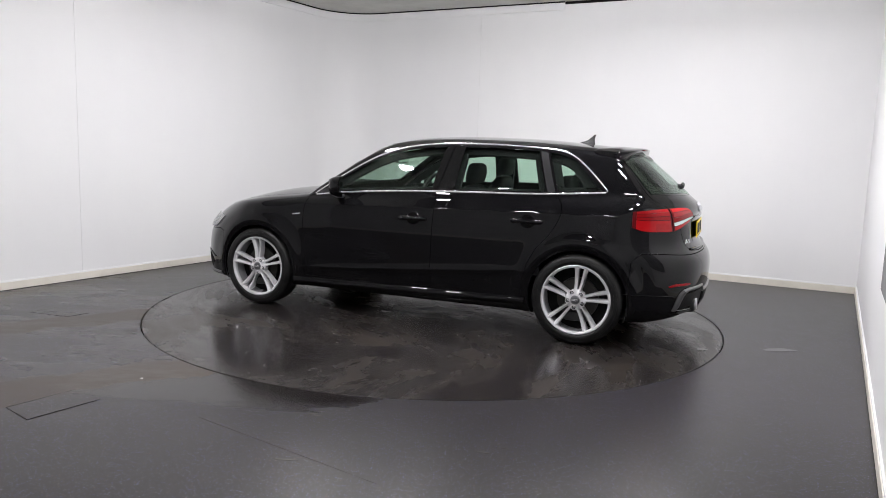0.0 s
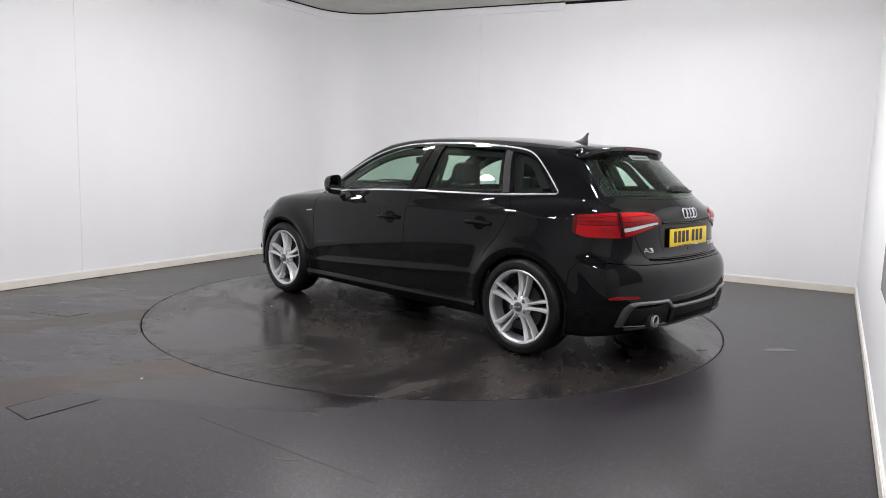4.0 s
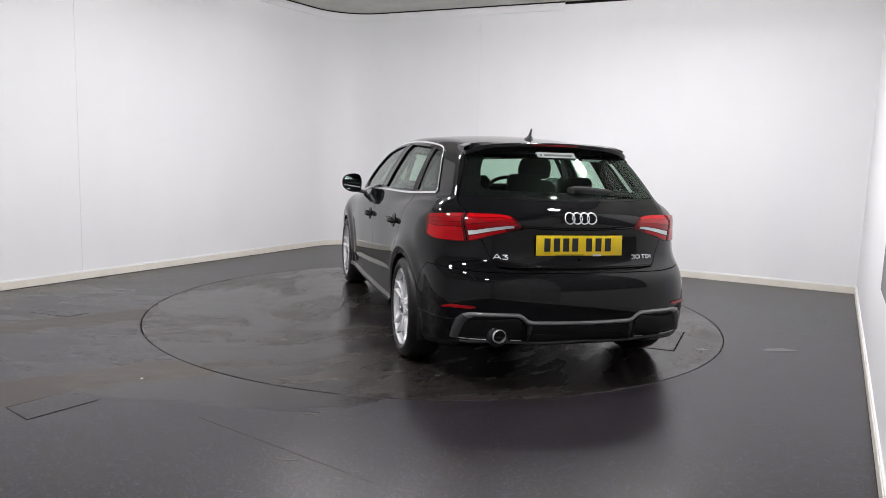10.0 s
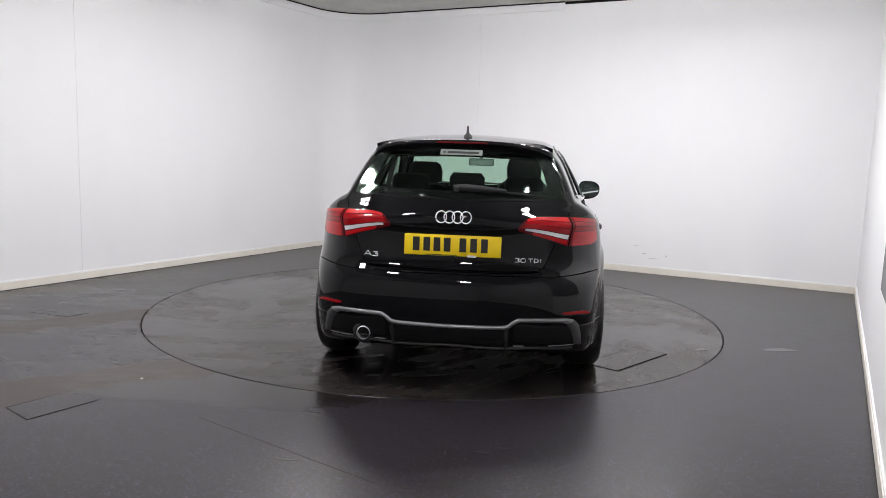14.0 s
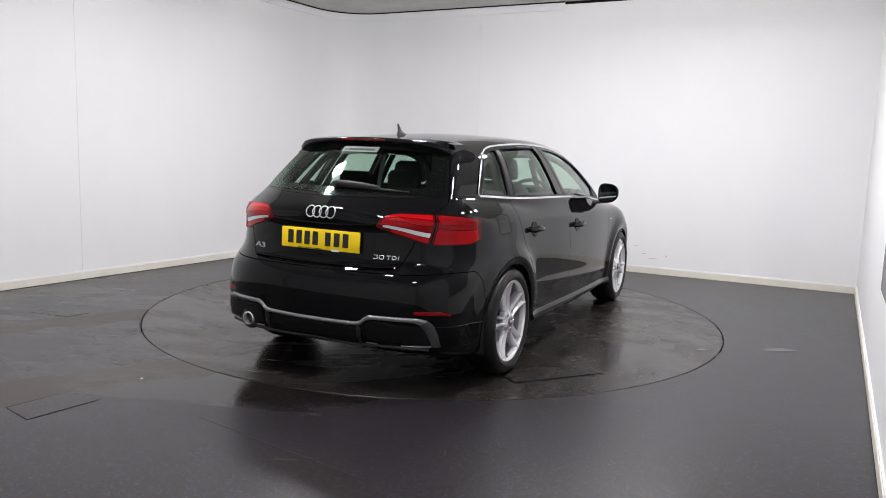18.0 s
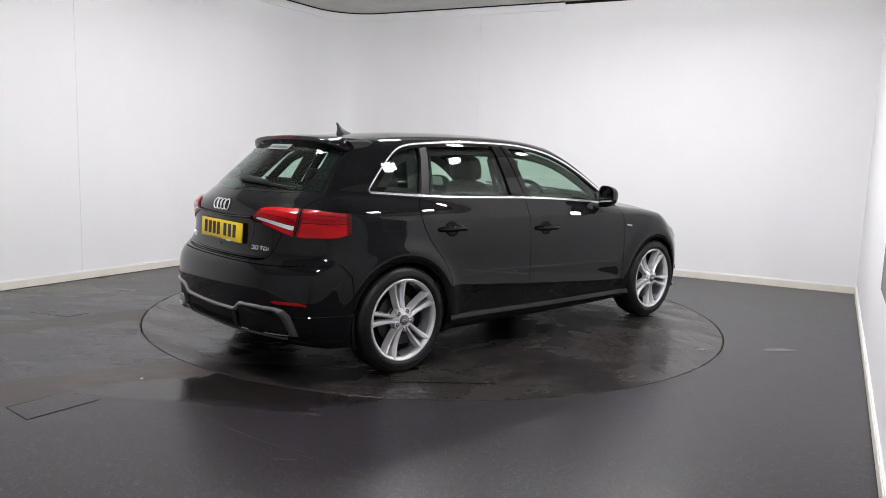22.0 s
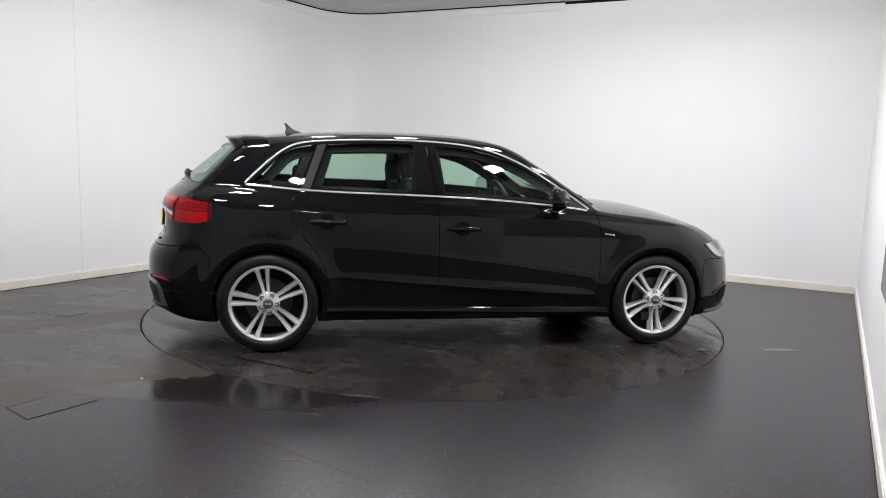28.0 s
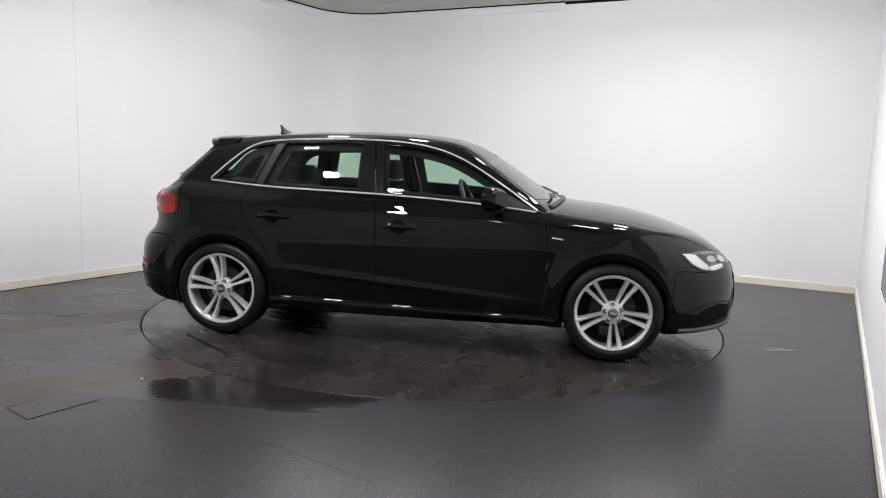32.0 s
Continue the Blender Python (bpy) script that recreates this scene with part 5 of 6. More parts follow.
def flap_loop():
    pts = []
    for a, b in zip(flap, flap[1:] + flap[:1]):
        pts += [(a[0] + (b[0] - a[0]) * i / 6, a[1] + (b[1] - a[1]) * i / 6 - 0.065) for i in range(6)]
    return mirrored(tube([tuple(p) for p in on_side([a for a, _ in pts], [b for _, b in pts], -0.0004)], 0.0016, 5, closed=True))


part("fuel_flap", flap_loop(), M_DARK, car, "fuel filler flap joint")
for y0, y1 in ((-0.45, 0.12), (0.10, 0.58)):
    w = part("wiper", tube([tuple(p) for p in on_top(0.93 - 0.24 * np.linspace(y0, y1, 10) ** 2 - np.linspace(0, 0.05, 10), np.linspace(y0, y1, 10), 0.020)], 0.009, 6), M_PLASTIC, car, "black windscreen wiper")
cowl = on_top(0.975 - 0.22 * np.linspace(-0.62, 0.62, 30) ** 2, np.linspace(-0.62, 0.62, 30), 0.004)
part("scuttle", tube([tuple(p) for p in cowl], 0.020, 8, flat=(1.0, 0.5)), M_PLASTIC, car, "black plastic scuttle panel")

# door mirrors
def mirror_shell():
    bm = bmesh.new()
    rows = []
    for f in np.linspace(0, 1, 9):
        x = 0.50 + 0.098 * f
        k = math.sqrt(max(0.0, 1 - (f * 0.97) ** 2.2))
        hw, hh = 0.088 * (0.55 + 0.45 * k) if f < 1 else 0.045, 0.078 * (0.42 + 0.58 * k)
        ring = []
        for i in range(24):
            a = 2 * math.pi * i / 24
            c, s = math.cos(a), math.sin(a)
            e = 0.74
            ring.append((x - 0.032 * c, 0.935 + math.copysign(abs(c) ** e, c) * hw, 1.010 + math.copysign(abs(s) ** e, s) * hh * (1 - 0.20 * c) + 0.006 * c))
        rows.append([bm.verts.new(p) for p in ring])
    for p, q in zip(rows, rows[1:]):
        for i in range(24):
            bm.faces.new((p[i], p[(i + 1) % 24], q[(i + 1) % 24], q[i]))
    bm.faces.new(rows[-1])
    bm.faces.new(rows[0][::-1])
    bmesh.ops.recalc_face_normals(bm, faces=bm.faces)
    return bm


def mirror_glass():
    bm = bmesh.new()
    n = 24
    ring = []
    for i in range(n):
        a = 2 * math.pi * i / n
        c, s = math.cos(a), math.sin(a)
        ring.append((0.4965 - 0.030 * c, 0.933 + math.copysign(abs(c) ** 0.74, c) * 0.078, 1.010 + math.copysign(abs(s) ** 0.74, s) * 0.067 * (1 - 0.20 * c) + 0.006 * c))
    a = [bm.verts.new(p) for p in ring]
    b = [bm.verts.new((p[0] + 0.004, p[1], p[2])) for p in ring]
    bm.faces.new(a)
    bm.faces.new(b[::-1])
    for i in range(n):
        bm.faces.new((a[i], b[i], b[(i + 1) % n], a[(i + 1) % n]))
    bmesh.ops.recalc_face_normals(bm, faces=bm.faces)
    return bm


mirrors = pair("door_mirror", mirror_shell, M_PAINT, CAR2, "black door mirror", angle=40)
pair("mirror_glass", mirror_glass, M_MIRROR, mirrors, "mirror glass", angle=40)
pair("mirror_foot", lambda: tube([(0.56, 0.78, 0.925), (0.565, 0.85, 0.935), (0.57, 0.92, 0.955)], 0.034, 10, flat=(1.0, 0.5)), M_PLASTIC, mirrors, "mirror foot")

# ---------------------------------------------------------------- wheels
def spoke(side):
    """One of the two bars of a double spoke, pointing up (z), outer face towards +y, with bevelled flanks."""
    bm = bmesh.new()
    rows = []
    for f in np.linspace(0, 1, 9):
        r = 0.046 + 0.188 * f
        off = side * (0.0130 + 0.0225 * f ** 1.15)
        w = 0.0105 + 0.0065 * f ** 2
        y = -0.010 + 0.013 * f ** 2 - 0.011 * math.sin(math.pi * f)
        tip = side * w * 0.22
        ring = [(off - w, y - 0.013), (off + tip - w * 0.42, y + 0.003), (off + tip + w * 0.42, y + 0.003), (off + w, y - 0.013), (off + w * 1.2, y - 0.046), (off - w * 1.2, y - 0.046)]
        rows.append([bm.verts.new((a, b, r)) for a, b in ring])
    for p, q in zip(rows, rows[1:]):
        for k in range(6):
            bm.faces.new((p[k], p[(k + 1) % 6], q[(k + 1) % 6], q[k]))
    bm.faces.new(rows[0])
    bm.faces.new(rows[-1])
    bmesh.ops.recalc_face_normals(bm, faces=bm.faces)
    return mesh_of(bm, "spoke", True, 12)


SPOKES = [spoke(-1), spoke(1)]
for me in SPOKES:
    me.materials.append(M_ALLOY)
RIM = lathe([(0.2240, -0.006), (0.2305, 0.001), (0.238, 0.003), (0.2435, 0.0), (0.2435, -0.012), (0.236, -0.02), (0.2240, -0.026), (0.2215, -0.030), (0.2215, -0.012), (0.2240, -0.006)], 72)
BARREL_ME = mesh_of(lathe([(0.236, -0.021), (0.232, -0.19), (0.243, -0.20), (0.2435, -0.192), (0.226, -0.18), (0.2185, -0.06), (0.2235, -0.027), (0.236, -0.021)], 72), "barrel", True, 35)
BARREL_ME.materials.append(M_ALLOY_DARK)
RIM_ME = mesh_of(RIM, "wheel", True, 35)
RIM_ME.materials.append(M_ALLOY)
TYRE = lathe([(0.236, -0.016), (0.243, 0.000), (0.252, 0.009), (0.262, 0.0115), (0.272, 0.0105), (0.292, 0.007), (0.305, -0.004), (0.312, -0.016), (0.3165, -0.032), (0.3175, -0.06), (0.3175, -0.135), (0.316, -0.165), (0.305, -0.192), (0.285, -0.205), (0.26, -0.206), (0.243, -0.197), (0.236, -0.18)], 96)
TYRE_ME = mesh_of(TYRE, "tyre", True, 50)
TYRE_ME.materials.append(M_RUBBER)
tread = bmesh.new()
for i in range(72):
    a = 2 * math.pi * i / 72
    for y, tilt in ((-0.046, 0.5), (-0.145, -0.5)):
        add_box(tread, 0, 0, 0, 0.005, 0.018, 0.003, Matrix.Rotation(a, 4, "Y") @ Matrix.Translation((0, y, 0.3150)) @ Matrix.Rotation(tilt, 4, "Z"))
TREAD_ME = mesh_of(tread, "tread", False)
TREAD_ME.materials.append(M_PLASTIC)
RING_ME = mesh_of(join_bm(*[lathe([(0.2645, 0.0112), (0.2652, 0.0128), (0.2665, 0.0125), (0.267, 0.0105)], 72), lathe([(0.2875, 0.0078), (0.2882, 0.0092), (0.2895, 0.0088), (0.29, 0.007)], 72)]), "sidewall_ring")
RING_ME.materials.append(M_RUBBER)
HUB_ME = mesh_of(lathe([(0.0, -0.004), (0.034, -0.004), (0.040, -0.006), (0.062, -0.013), (0.072, -0.022), (0.074, -0.05), (0.0, -0.05)], 40), "hub", True, 40)
HUB_ME.materials.append(M_ALLOY)
CAP_ME = mesh_of(lathe([(0.0, 0.0055), (0.025, 0.0048), (0.0305, 0.002), (0.032, -0.004), (0.0, -0.004)], 40), "centre_cap", True, 40)
CAP_ME.materials.append(mat("grey_cap", (0.16, 0.16, 0.17), 0.32, 0.7))
CAP_RING_ME = mesh_of(tube([(math.cos(a) * 0.0062, 0.0056, math.sin(a) * 0.0062) for a in np.linspace(0, math.tau, 16, endpoint=False)], 0.0011, 5, closed=True), "cap_ring")
CAP_RING_ME.materials.append(M_BADGE)
RECESS_ME = mesh_of(lathe([(0.0, -0.0085), (0.0145, -0.0085), (0.0145, -0.0045), (0.0185, -0.0055), (0.0195, -0.020), (0.0, -0.020)], 24), "bolt_recess", True, 30)
RECESS_ME.materials.append(M_ALLOY)
# dark disc that puts the shade round each bolt into the colour
SHADE_ME = mesh_of(lathe([(0.0, -0.0078), (0.0144, -0.0078), (0.0144, -0.010), (0.0, -0.010)], 24), "bolt_hole_shade", True, 30)
SHADE_ME.materials.append(M_PLASTIC)
BOLT_ME = mesh_of(lathe([(0.0, -0.002), (0.0075, -0.0025), (0.0092, -0.005), (0.0092, -0.010), (0.0, -0.010)], 6), "bolt", False)
BOLT_ME.materials.append(M_CHROME)
DISC_ME = mesh_of(lathe([(0.0, -0.07), (0.070, -0.07), (0.075, -0.075), (0.145, -0.075), (0.147, -0.097), (0.0, -0.097)], 48), "brake_disc", True, 30)
DISC_ME.materials.append(M_DISC)
# added dark disc, standing for the shade deep inside the wheel
BACK_ME = mesh_of(lathe([(0.0, -0.115), (0.225, -0.115), (0.225, -0.12), (0.0, -0.12)], 40), "shade_backing", True, 30)
BACK_ME.materials.append(M_DARK)
CALIPER_ME = mesh_of(box(0, -0.075, 0, 0.065, 0.06, 0.16, bevel=0.012), "caliper")
CALIPER_ME.materials.append(M_PLASTIC)


def wheel(x, y, side, phase):
    """side: 1 for the car's left. phase: degrees of the first double spoke from upright."""
    m = Matrix.Translation((x, y * side, 0.3175)) @ (Matrix.Identity(4) if side > 0 else Matrix.Rotation(math.pi, 4, "Z"))
    w = part("wheel", RIM_ME, None, car, "silver alloy wheel with five double spokes")
    w.matrix_basis = m @ Matrix.Rotation(radians(phase), 4, "Y")
    part("barrel", BARREL_ME, None, w, "dull grey rim barrel")
    part("tyre", TYRE_ME, None, w, "black low-profile tyre")
    tagged(part("tread", TREAD_ME, None, w), kind="stuff")
    part("sidewall_ring", RING_ME, None, w)
    part("hub", HUB_ME, None, w)
    cap = part("centre_cap", CAP_ME, None, w, "grey centre cap with small linked rings")
    for k in range(4):
        part("cap_ring", CAP_RING_ME, None, cap).matrix_basis = Matrix.Rotation(radians(-phase), 4, "Y") @ Matrix.Translation(((k - 1.5) * 0.0098, 0, 0))
    for i in range(5):
        for me in SPOKES:
            part("spoke", me, None, w).matrix_basis = Matrix.Rotation(math.tau * i / 5, 4, "Y")
        at = Matrix.Rotation(math.tau * (i + 0.5) / 5, 4, "Y") @ Matrix.Translation((0, 0, 0.053))
        seat = part("bolt_recess", RECESS_ME, None, w)
        seat.matrix_basis = at
        part("bolt_hole_shade", SHADE_ME, None, w).matrix_basis = at
        part("bolt", BOLT_ME, None, w, "chrome wheel bolt").matrix_basis = at
    part("valve", tube([(0, -0.02, 0.205), (0, 0.002, 0.212)], 0.004, 6), M_PLASTIC, w).matrix_basis = Matrix.Rotation(math.tau * 0.45, 4, "Y")
    part("brake_disc", DISC_ME, None, w, "grey steel brake disc")
    part("shade_backing", BACK_ME, None, w)
    part("caliper", CALIPER_ME, None, w).matrix_basis = Matrix.Rotation(radians(90 - phase), 4, "Y") @ Matrix.Translation((0.125, 0, 0))
    return w


wheel(AXLE, 0.866, 1, 3.0)
wheel(-AXLE, 0.860, 1, -8.0)
wheel(AXLE, 0.866, -1, 42.0)
wheel(-AXLE, 0.860, -1, 10.0)
# ---------------------------------------------------------------- the car: inside
def slab(rows, n=1):
    """A soft cushion from rows of (x, z, half width, half thickness), swept along the rows."""
    bm = bmesh.new()
    rings = []
    for x, y, z, w, t, ax in rows:
        ring = []
        for i in range(20):
            a = 2 * math.pi * i / 20
            c, s = math.cos(a), math.sin(a)
            u, v = math.copysign(abs(c) ** 0.45, c) * w, math.copysign(abs(s) ** 0.6, s) * t
            ring.append(bm.verts.new((x + v, y + u, z) if ax == "z" else (x, y + u, z + v)))
        rings.append(ring)
    for p, q in zip(rings, rings[1:]):
        for i in range(20):
            bm.faces.new((p[i], p[(i + 1) % 20], q[(i + 1) % 20], q[i]))
    bm.faces.new(rings[0][::-1])
    bm.faces.new(rings[-1])
    bmesh.ops.recalc_face_normals(bm, faces=bm.faces)
    return bm


def front_seat(y, lift):
    s = part("front_seat", slab([(-0.24, y, 0.50, 0.22, 0.06, "x"), (-0.20, y, 0.52, 0.25, 0.075, "x"), (0.05, y, 0.53, 0.26, 0.075, "x"), (0.24, y, 0.55, 0.25, 0.06, "x"), (0.27, y, 0.55, 0.21, 0.03, "x")]), M_CLOTH, car, "charcoal cloth front seat", angle=60)
    z0 = lift
    part("backrest", slab([(-0.22, y, 0.52 + z0, 0.23, 0.07, "z"), (-0.25, y, 0.65 + z0, 0.25, 0.075, "z"), (-0.31, y, 0.85 + z0, 0.245, 0.065, "z"), (-0.36, y, 1.0 + z0, 0.20, 0.055, "z"), (-0.375, y, 1.045 + z0, 0.15, 0.04, "z"), (-0.378, y, 1.055 + z0, 0.12, 0.02, "z")]), M_CLOTH, s, angle=60)
    part("headrest", slab([(-0.375, y, 1.065 + z0, 0.10, 0.03, "z"), (-0.38, y, 1.08 + z0, 0.125, 0.05, "z"), (-0.39, y, 1.15 + z0, 0.13, 0.055, "z"), (-0.395, y, 1.205 + z0, 0.115, 0.045, "z"), (-0.396, y, 1.225 + z0, 0.08, 0.02, "z")]), M_CLOTH, s, "charcoal headrest", angle=60)
    for d in (-0.06, 0.06):
        part("headrest_post", tube([(-0.375, y + d, 1.0 + z0), (-0.378, y + d, 1.09 + z0)], 0.006, 8), M_BRIGHT, s)
    return s


front_seat(0.37, -0.005)
front_seat(-0.37, 0.045)
bench = part("rear_bench", slab([(-1.02, 0, 0.50, 0.60, 0.07, "x"), (-0.95, 0, 0.53, 0.64, 0.085, "x"), (-0.62, 0, 0.54, 0.64, 0.085, "x"), (-0.52, 0, 0.53, 0.60, 0.05, "x")]), M_CLOTH, car, "charcoal cloth rear bench", angle=60)
part("backrest", slab([(-1.02, 0, 0.55, 0.62, 0.07, "z"), (-1.06, 0, 0.75, 0.64, 0.07, "z"), (-1.11, 0, 0.96, 0.60, 0.06, "z"), (-1.125, 0, 1.02, 0.55, 0.04, "z")]), M_CLOTH, bench, angle=60)
for y, w, z in ((0.37, 0.125, 1.02), (-0.37, 0.125, 1.02), (0.0, 0.115, 1.035)):
    part("headrest", slab([(-1.12, y, z, w * 0.8, 0.03, "z"), (-1.12, y, z + 0.02, w, 0.05, "z"), (-1.125, y, z + 0.10, w, 0.05, "z"), (-1.13, y, z + 0.13, w * 0.8, 0.03, "z")]), M_CLOTH, bench, "charcoal headrest", angle=60)
shelf = part("parcel_shelf", box(-1.43, 0, 1.005, 0.52, 1.16, 0.02, bevel=0.008), M_CLOTH, car, "dark parcel shelf")
part("dashboard", slab([(0.42, 0, 0.80, 0.66, 0.06, "x"), (0.47, 0, 0.83, 0.70, 0.08, "x"), (0.62, 0, 0.84, 0.69, 0.085, "x"), (0.80, 0, 0.84, 0.62, 0.06, "x"), (0.86, 0, 0.84, 0.56, 0.03, "x")]), M_PLASTIC, car, "black dashboard", angle=60)
part("instrument_hood", slab([(0.42, -0.37, 0.90, 0.17, 0.03, "x"), (0.47, -0.37, 0.92, 0.18, 0.045, "x"), (0.60, -0.37, 0.92, 0.15, 0.03, "x")]), M_PLASTIC, car, angle=60)
rim_m = Matrix.Translation((0.33, -0.37, 0.93)) @ Matrix.Rotation(radians(-24), 4, "Y")
sw = part("steering_wheel", tube([tuple(rim_m @ Vector((0, math.cos(a) * 0.18, math.sin(a) * 0.18))) for a in np.linspace(0, math.tau, 40, endpoint=False)], 0.016, 10, closed=True), M_PLASTIC, car, "black steering wheel")
part("boss", slab([(*(rim_m @ Vector((0.0, 0, -0.06)))[:], 0.07, 0.03, "z"), (*(rim_m @ Vector((0.0, 0, 0.0)))[:], 0.085, 0.04, "z"), (*(rim_m @ Vector((0.0, 0, 0.05)))[:], 0.06, 0.02, "z")]), M_PLASTIC, sw, angle=60)
for a in (0, math.pi, 1.5 * math.pi):
    part("spoke", tube([tuple(rim_m @ Vector((0.01, math.cos(a) * 0.05, math.sin(a) * 0.05))), tuple(rim_m @ Vector((0, math.cos(a) * 0.178, math.sin(a) * 0.178)))], 0.017, 8, flat=(0.5, 1.0)), M_PLASTIC, sw)
mir = part("inside_mirror", box(0.44, -0.005, 1.218, 0.025, 0.215, 0.062, bevel=0.011), M_PLASTIC, car, "black interior mirror")
part("mirror_face", box(0.4255, -0.005, 1.218, 0.002, 0.195, 0.048), M_MIRROR, mir)
part("mirror_stem", tube([(0.45, -0.005, 1.24), (0.46, -0.005, 1.285)], 0.014, 8), M_PLASTIC, mir)
pair("door_lining", lambda: patch([(-1.05, 0.45), (0.80, 0.45), (0.80, 0.88), (0.2, 0.945), (-0.5, 0.975), (-1.10, 0.985)], side_p, -0.045, 0.02, 16, 8), M_PLASTIC_TEX, CAR2, "black inner door lining")
for frame_rim, edge, width in ((dlo(-1.075, -0.335, -0.350, -0.965, -0.012), CAR2, 0.062), (dlo(-0.235, 0.79, 0.62, -0.275, -0.010), CAR2, 0.060), (dlo(-1.430, -1.120, -1.016, -1.255, -0.006), CAR2, 0.066)):
    pair("window_lining", lambda: band_of(frame_rim, inset(frame_rim, width), side_p, -0.040, 0.016), M_LINING, edge, "dark inner window frame")
pair("belt_strap", lambda: tube([(-0.40, 0.60, 1.26), (-0.37, 0.655, 1.05), (-0.34, 0.70, 0.85)], 0.022, 6, flat=(0.2, 1.0)), M_CLOTH, CAR2)
part("roof_lining", patch([(-0.50, -1.30), (0.50, -1.30), (0.54, -0.6), (0.54, 0.1), (0.48, 0.26), (-0.48, 0.26), (-0.54, 0.1), (-0.54, -0.6)], lambda y, x, out: on_top(x, y, out, 1.0), -0.028, 0.008, 14, 18), mat("grey_lining", (0.10, 0.10, 0.10), 0.9), car, "grey roof lining")
# ---------------------------------------------------------------- covers and marks in the floor
M_FAINT = mat("dusty_joint", (0.013, 0.011, 0.010), 0.36, Specular_IOR_Level=0.36)


def cover(name, corners, z, parent=None, bars=(0.004,) * 4):
    """A flush cover: a thin plate and joint lines of their own widths along its four sides."""
    c = [Vector(p) for p in corners]
    t = thing(name, "flush square floor cover with faint joint lines", "floor cover") if parent is None else None
    plate = part("cover_plate" if parent is None else name, prism([tuple(p) for p in inset([tuple(p) for p in c], 0.004)], z, z + 0.0022, "z"), M_FLOOR if parent is None else M_TABLE, t or parent, smooth=False)
    for a, b, bar in zip(c, c[1:] + c[:1], bars):
        if not bar:
            continue
        d = (b - a).normalized() * 0.5 * bar
        n = Vector((-d.y, d.x))
        part("joint", prism([tuple(a + n), tuple(a - n), tuple(b - n), tuple(b + n)], z - 0.001, z + (0.0028 if parent is not None else 0.0024), "z"), M_GROOVE if parent is not None and bar > 0.005 else M_FAINT, plate if parent is not None else t, smooth=False)


cover("hatch_cover", [(-1.370, -1.120), (-1.500, -1.310), (-1.035, -1.690), (-0.900, -1.500)], 0.0, turntable, (0.007, 0.010, 0.004, 0.003))
cover("floor_cover", [(-2.055, -2.484), (-1.870, -2.635), (-1.669, -2.338), (-1.860, -2.195)], 0.0, None, (0.0014, 0.0018, 0.0, 0.0018))
cover("floor_cover", [(-3.036, -0.499), (-2.700, -0.610), (-2.600, -0.464), (-2.931, -0.324)], 0.0, None, (0.0, 0.004, 0.0, 0.004))

def spill(x, y, sx, sy, turn, seed, material, name, label):
    rnd = random.Random(seed)
    n = 36
    ph = [rnd.uniform(0, 6.28) for _ in range(4)]
    pts = []
    for i in range(n):
        a = math.tau * i / n
        r = 1 + 0.18 * math.sin(2 * a + ph[0]) + 0.12 * math.sin(3 * a + ph[1]) + 0.08 * math.sin(5 * a + ph[2])
        p = Matrix.Rotation(radians(turn), 2) @ Vector((math.cos(a) * r * sx, math.sin(a) * r * sy))
        pts.append((x + p.x, y + p.y))
    return tagged(part(name, prism(pts, 0.0005, 0.0016, "z"), material, smooth=False), label, "stain")


M_SPILL = mat("dried_spill", (0.10, 0.098, 0.10), 0.28, Specular_IOR_Level=0.4)
spill(2.425, -0.97, 0.10, 0.045, 4, 3, M_SPILL, "dried_spill", "pale dried spill on the dark vinyl")
spill(1.86, -1.02, 0.045, 0.02, 30, 5, M_SPILL, "dried_spill", "pale dried spill on the dark vinyl")
M_SEAM = mat("weld_seam", (0.05, 0.045, 0.042), 0.5, Specular_IOR_Level=0.3)


def seam(a, b, w=0.004):
    a, b = Vector(a), Vector(b)
    d = (b - a).normalized() * 0.5 * w
    n = Vector((-d.y, d.x))
    return prism([tuple(a + n), tuple(a - n), tuple(b - n), tuple(b + n)], 0.0, 0.0012, "z")


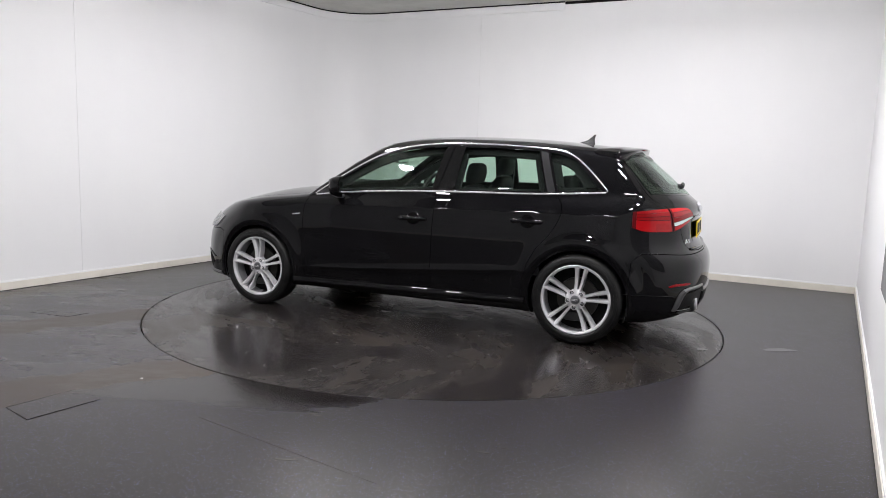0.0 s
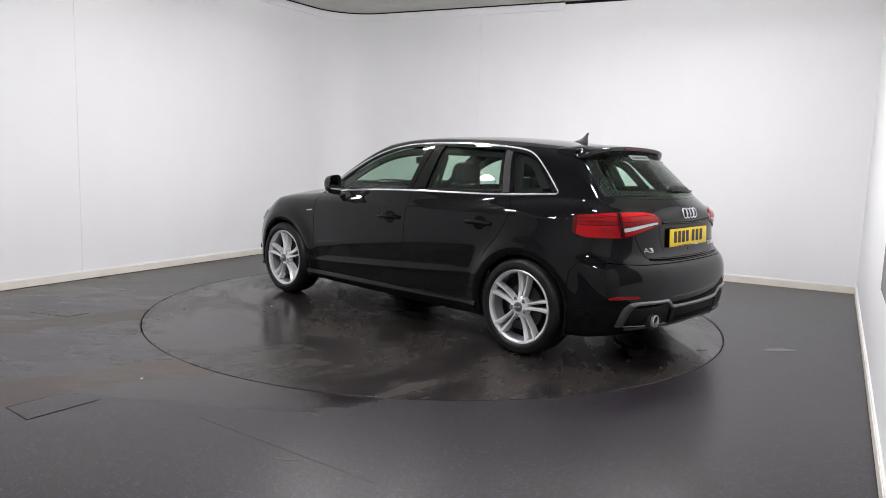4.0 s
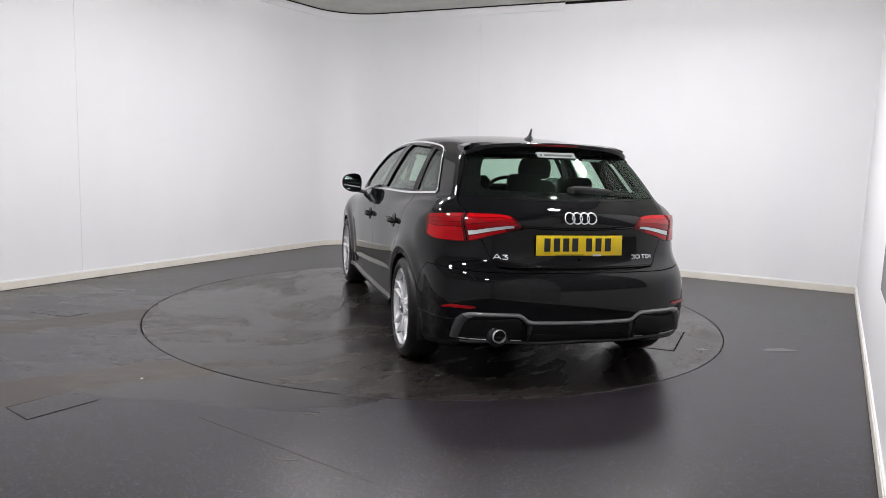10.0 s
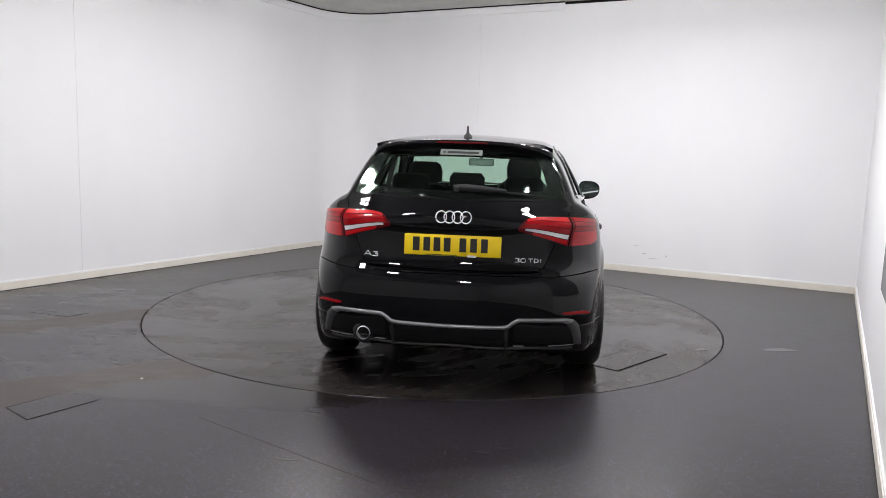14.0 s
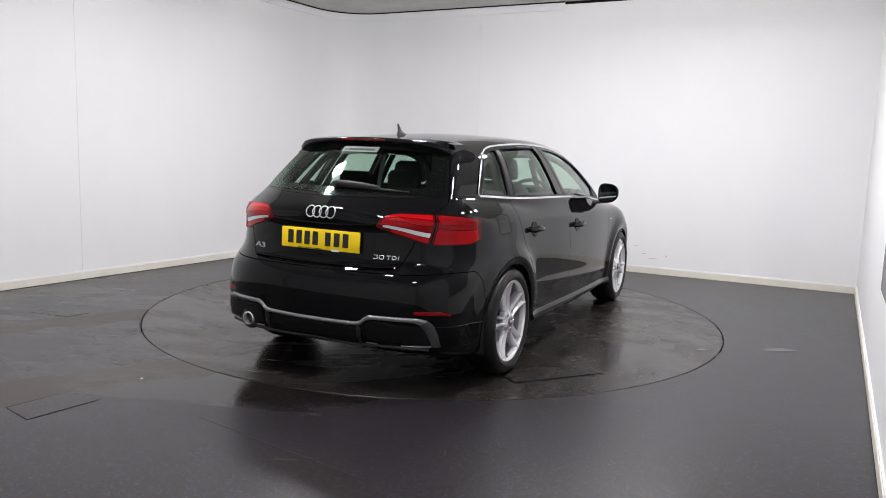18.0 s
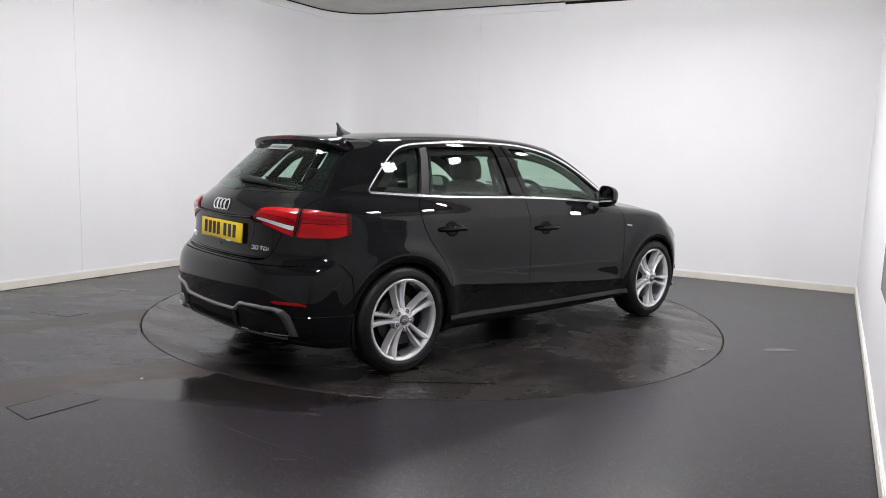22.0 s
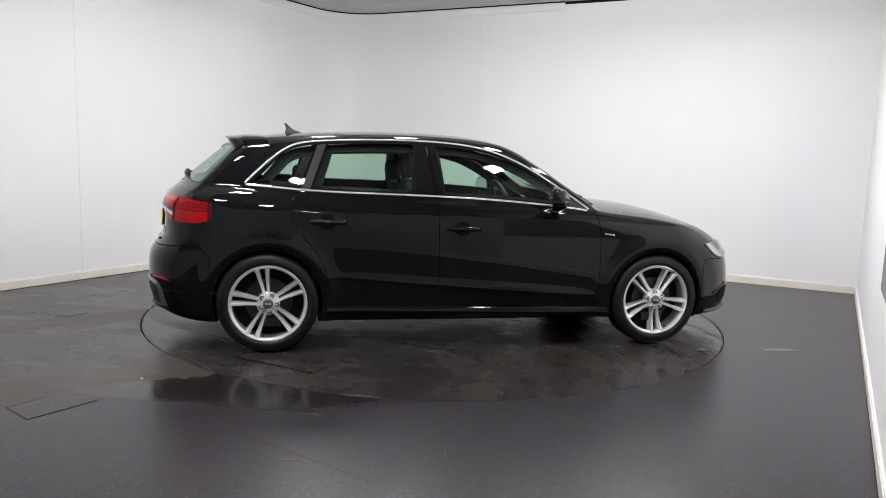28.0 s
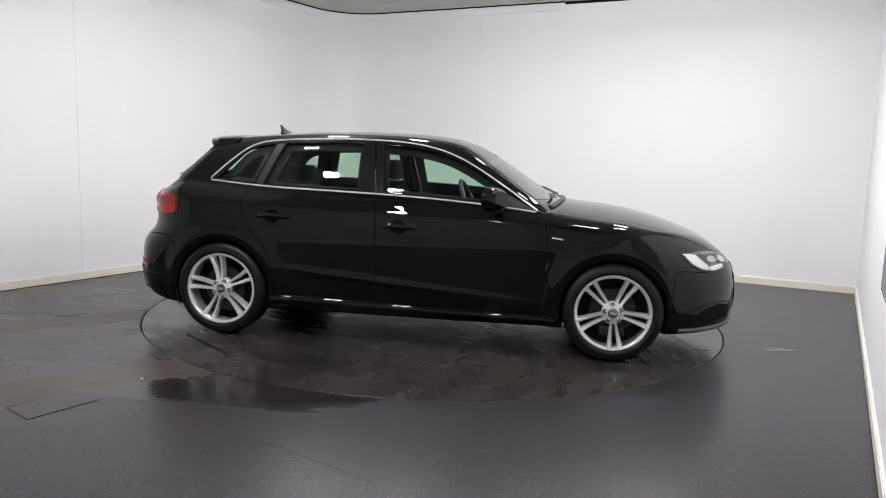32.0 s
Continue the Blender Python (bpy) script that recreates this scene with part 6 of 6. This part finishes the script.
tagged(part("trim_floor_seam", seam((-1.10, -2.54), (-0.20, -3.19), 0.0028), M_SEAM, smooth=False), "dusty welded seam in the vinyl floor", "trim", kind="structure")
for x, y in ((-1.93, -1.62), (-2.25, -1.15)):
    spill(x, y, 0.008, 0.008, 0, 9, M_INK, "dirt_speck", "small dark speck on the vinyl")
spill(-1.60, -1.98, 0.009, 0.008, 0, 11, M_WHITE, "paint_chip", "small white chip lying on the floor")
SMEARS = ((-0.58, -2.455, 0.030, 0.006, 12, 21), (-0.55, -2.475, 0.022, 0.004, -8, 22), (-0.60, -2.99, 0.050, 0.006, -6, 23), (0.235, -2.86, 0.040, 0.005, -18, 24), (0.33, -2.81, 0.025, 0.004, -10, 25))
M_SMEAR = mat("dry_mud", (0.075, 0.066, 0.058), 0.33, Specular_IOR_Level=0.36)
for x, y, sx, sy, turn, seed in SMEARS:
    spill(x, y, sx, sy, turn, seed, M_SMEAR, "mud_smear", "faint dried mud smear on the vinyl")
# ---------------------------------------------------------------- ceiling lights, all out of view
LAMP_Z = 2.70


def ceiling_light(x, y, turn, sx=0.19, sy=0.15):
    t = thing("ceiling_light", "unseen white LED box light added on a ceiling rod", "light", "ceiling lights", pose(x, y, CEIL_Z, 0, 0, turn))
    drop = LAMP_Z - CEIL_Z
    part("rod", tube([(0, 0, 0), (0, 0, drop + 0.08)], 0.008, 8), M_WHITE, t)
    part("lid", box(0, 0, drop + 0.078, sx + 0.02, sy + 0.02, 0.012, bevel=0.003), M_WHITE, t, smooth=False)
    part("diffuser", box(0, 0, drop + 0.052, sx, sy, 0.04, bevel=0.008), M_PANEL, t, smooth=False)
    return t


# Some follow glints on the car; others are added to brighten walls and tail.
for x, y in ((-1.10, 0.65), (-0.20, 0.40), (0.85, -0.15), (1.95, 0.30), (-0.15, -4.20), (-1.54, -0.88), (1.68, -0.95), (1.15, -1.75), (-1.70, -2.0), (-1.05, -2.65)):
    ceiling_light(x, y, -27)
# ---------------------------------------------------------------- what moves
def motions():
    spin, ride = [], []
    for i in range(33):
        turn = pose(0, 0, 0, 0, 0, heading(i))
        spin.append((float(i), Matrix.Translation((TABLE_X, TABLE_Y, 0)) @ turn))
        ride.append((float(i), turn @ pose(0.03205, -0.32489, 0.0)))
    walk(turntable, spin)
    walk(car, ride)


motions()
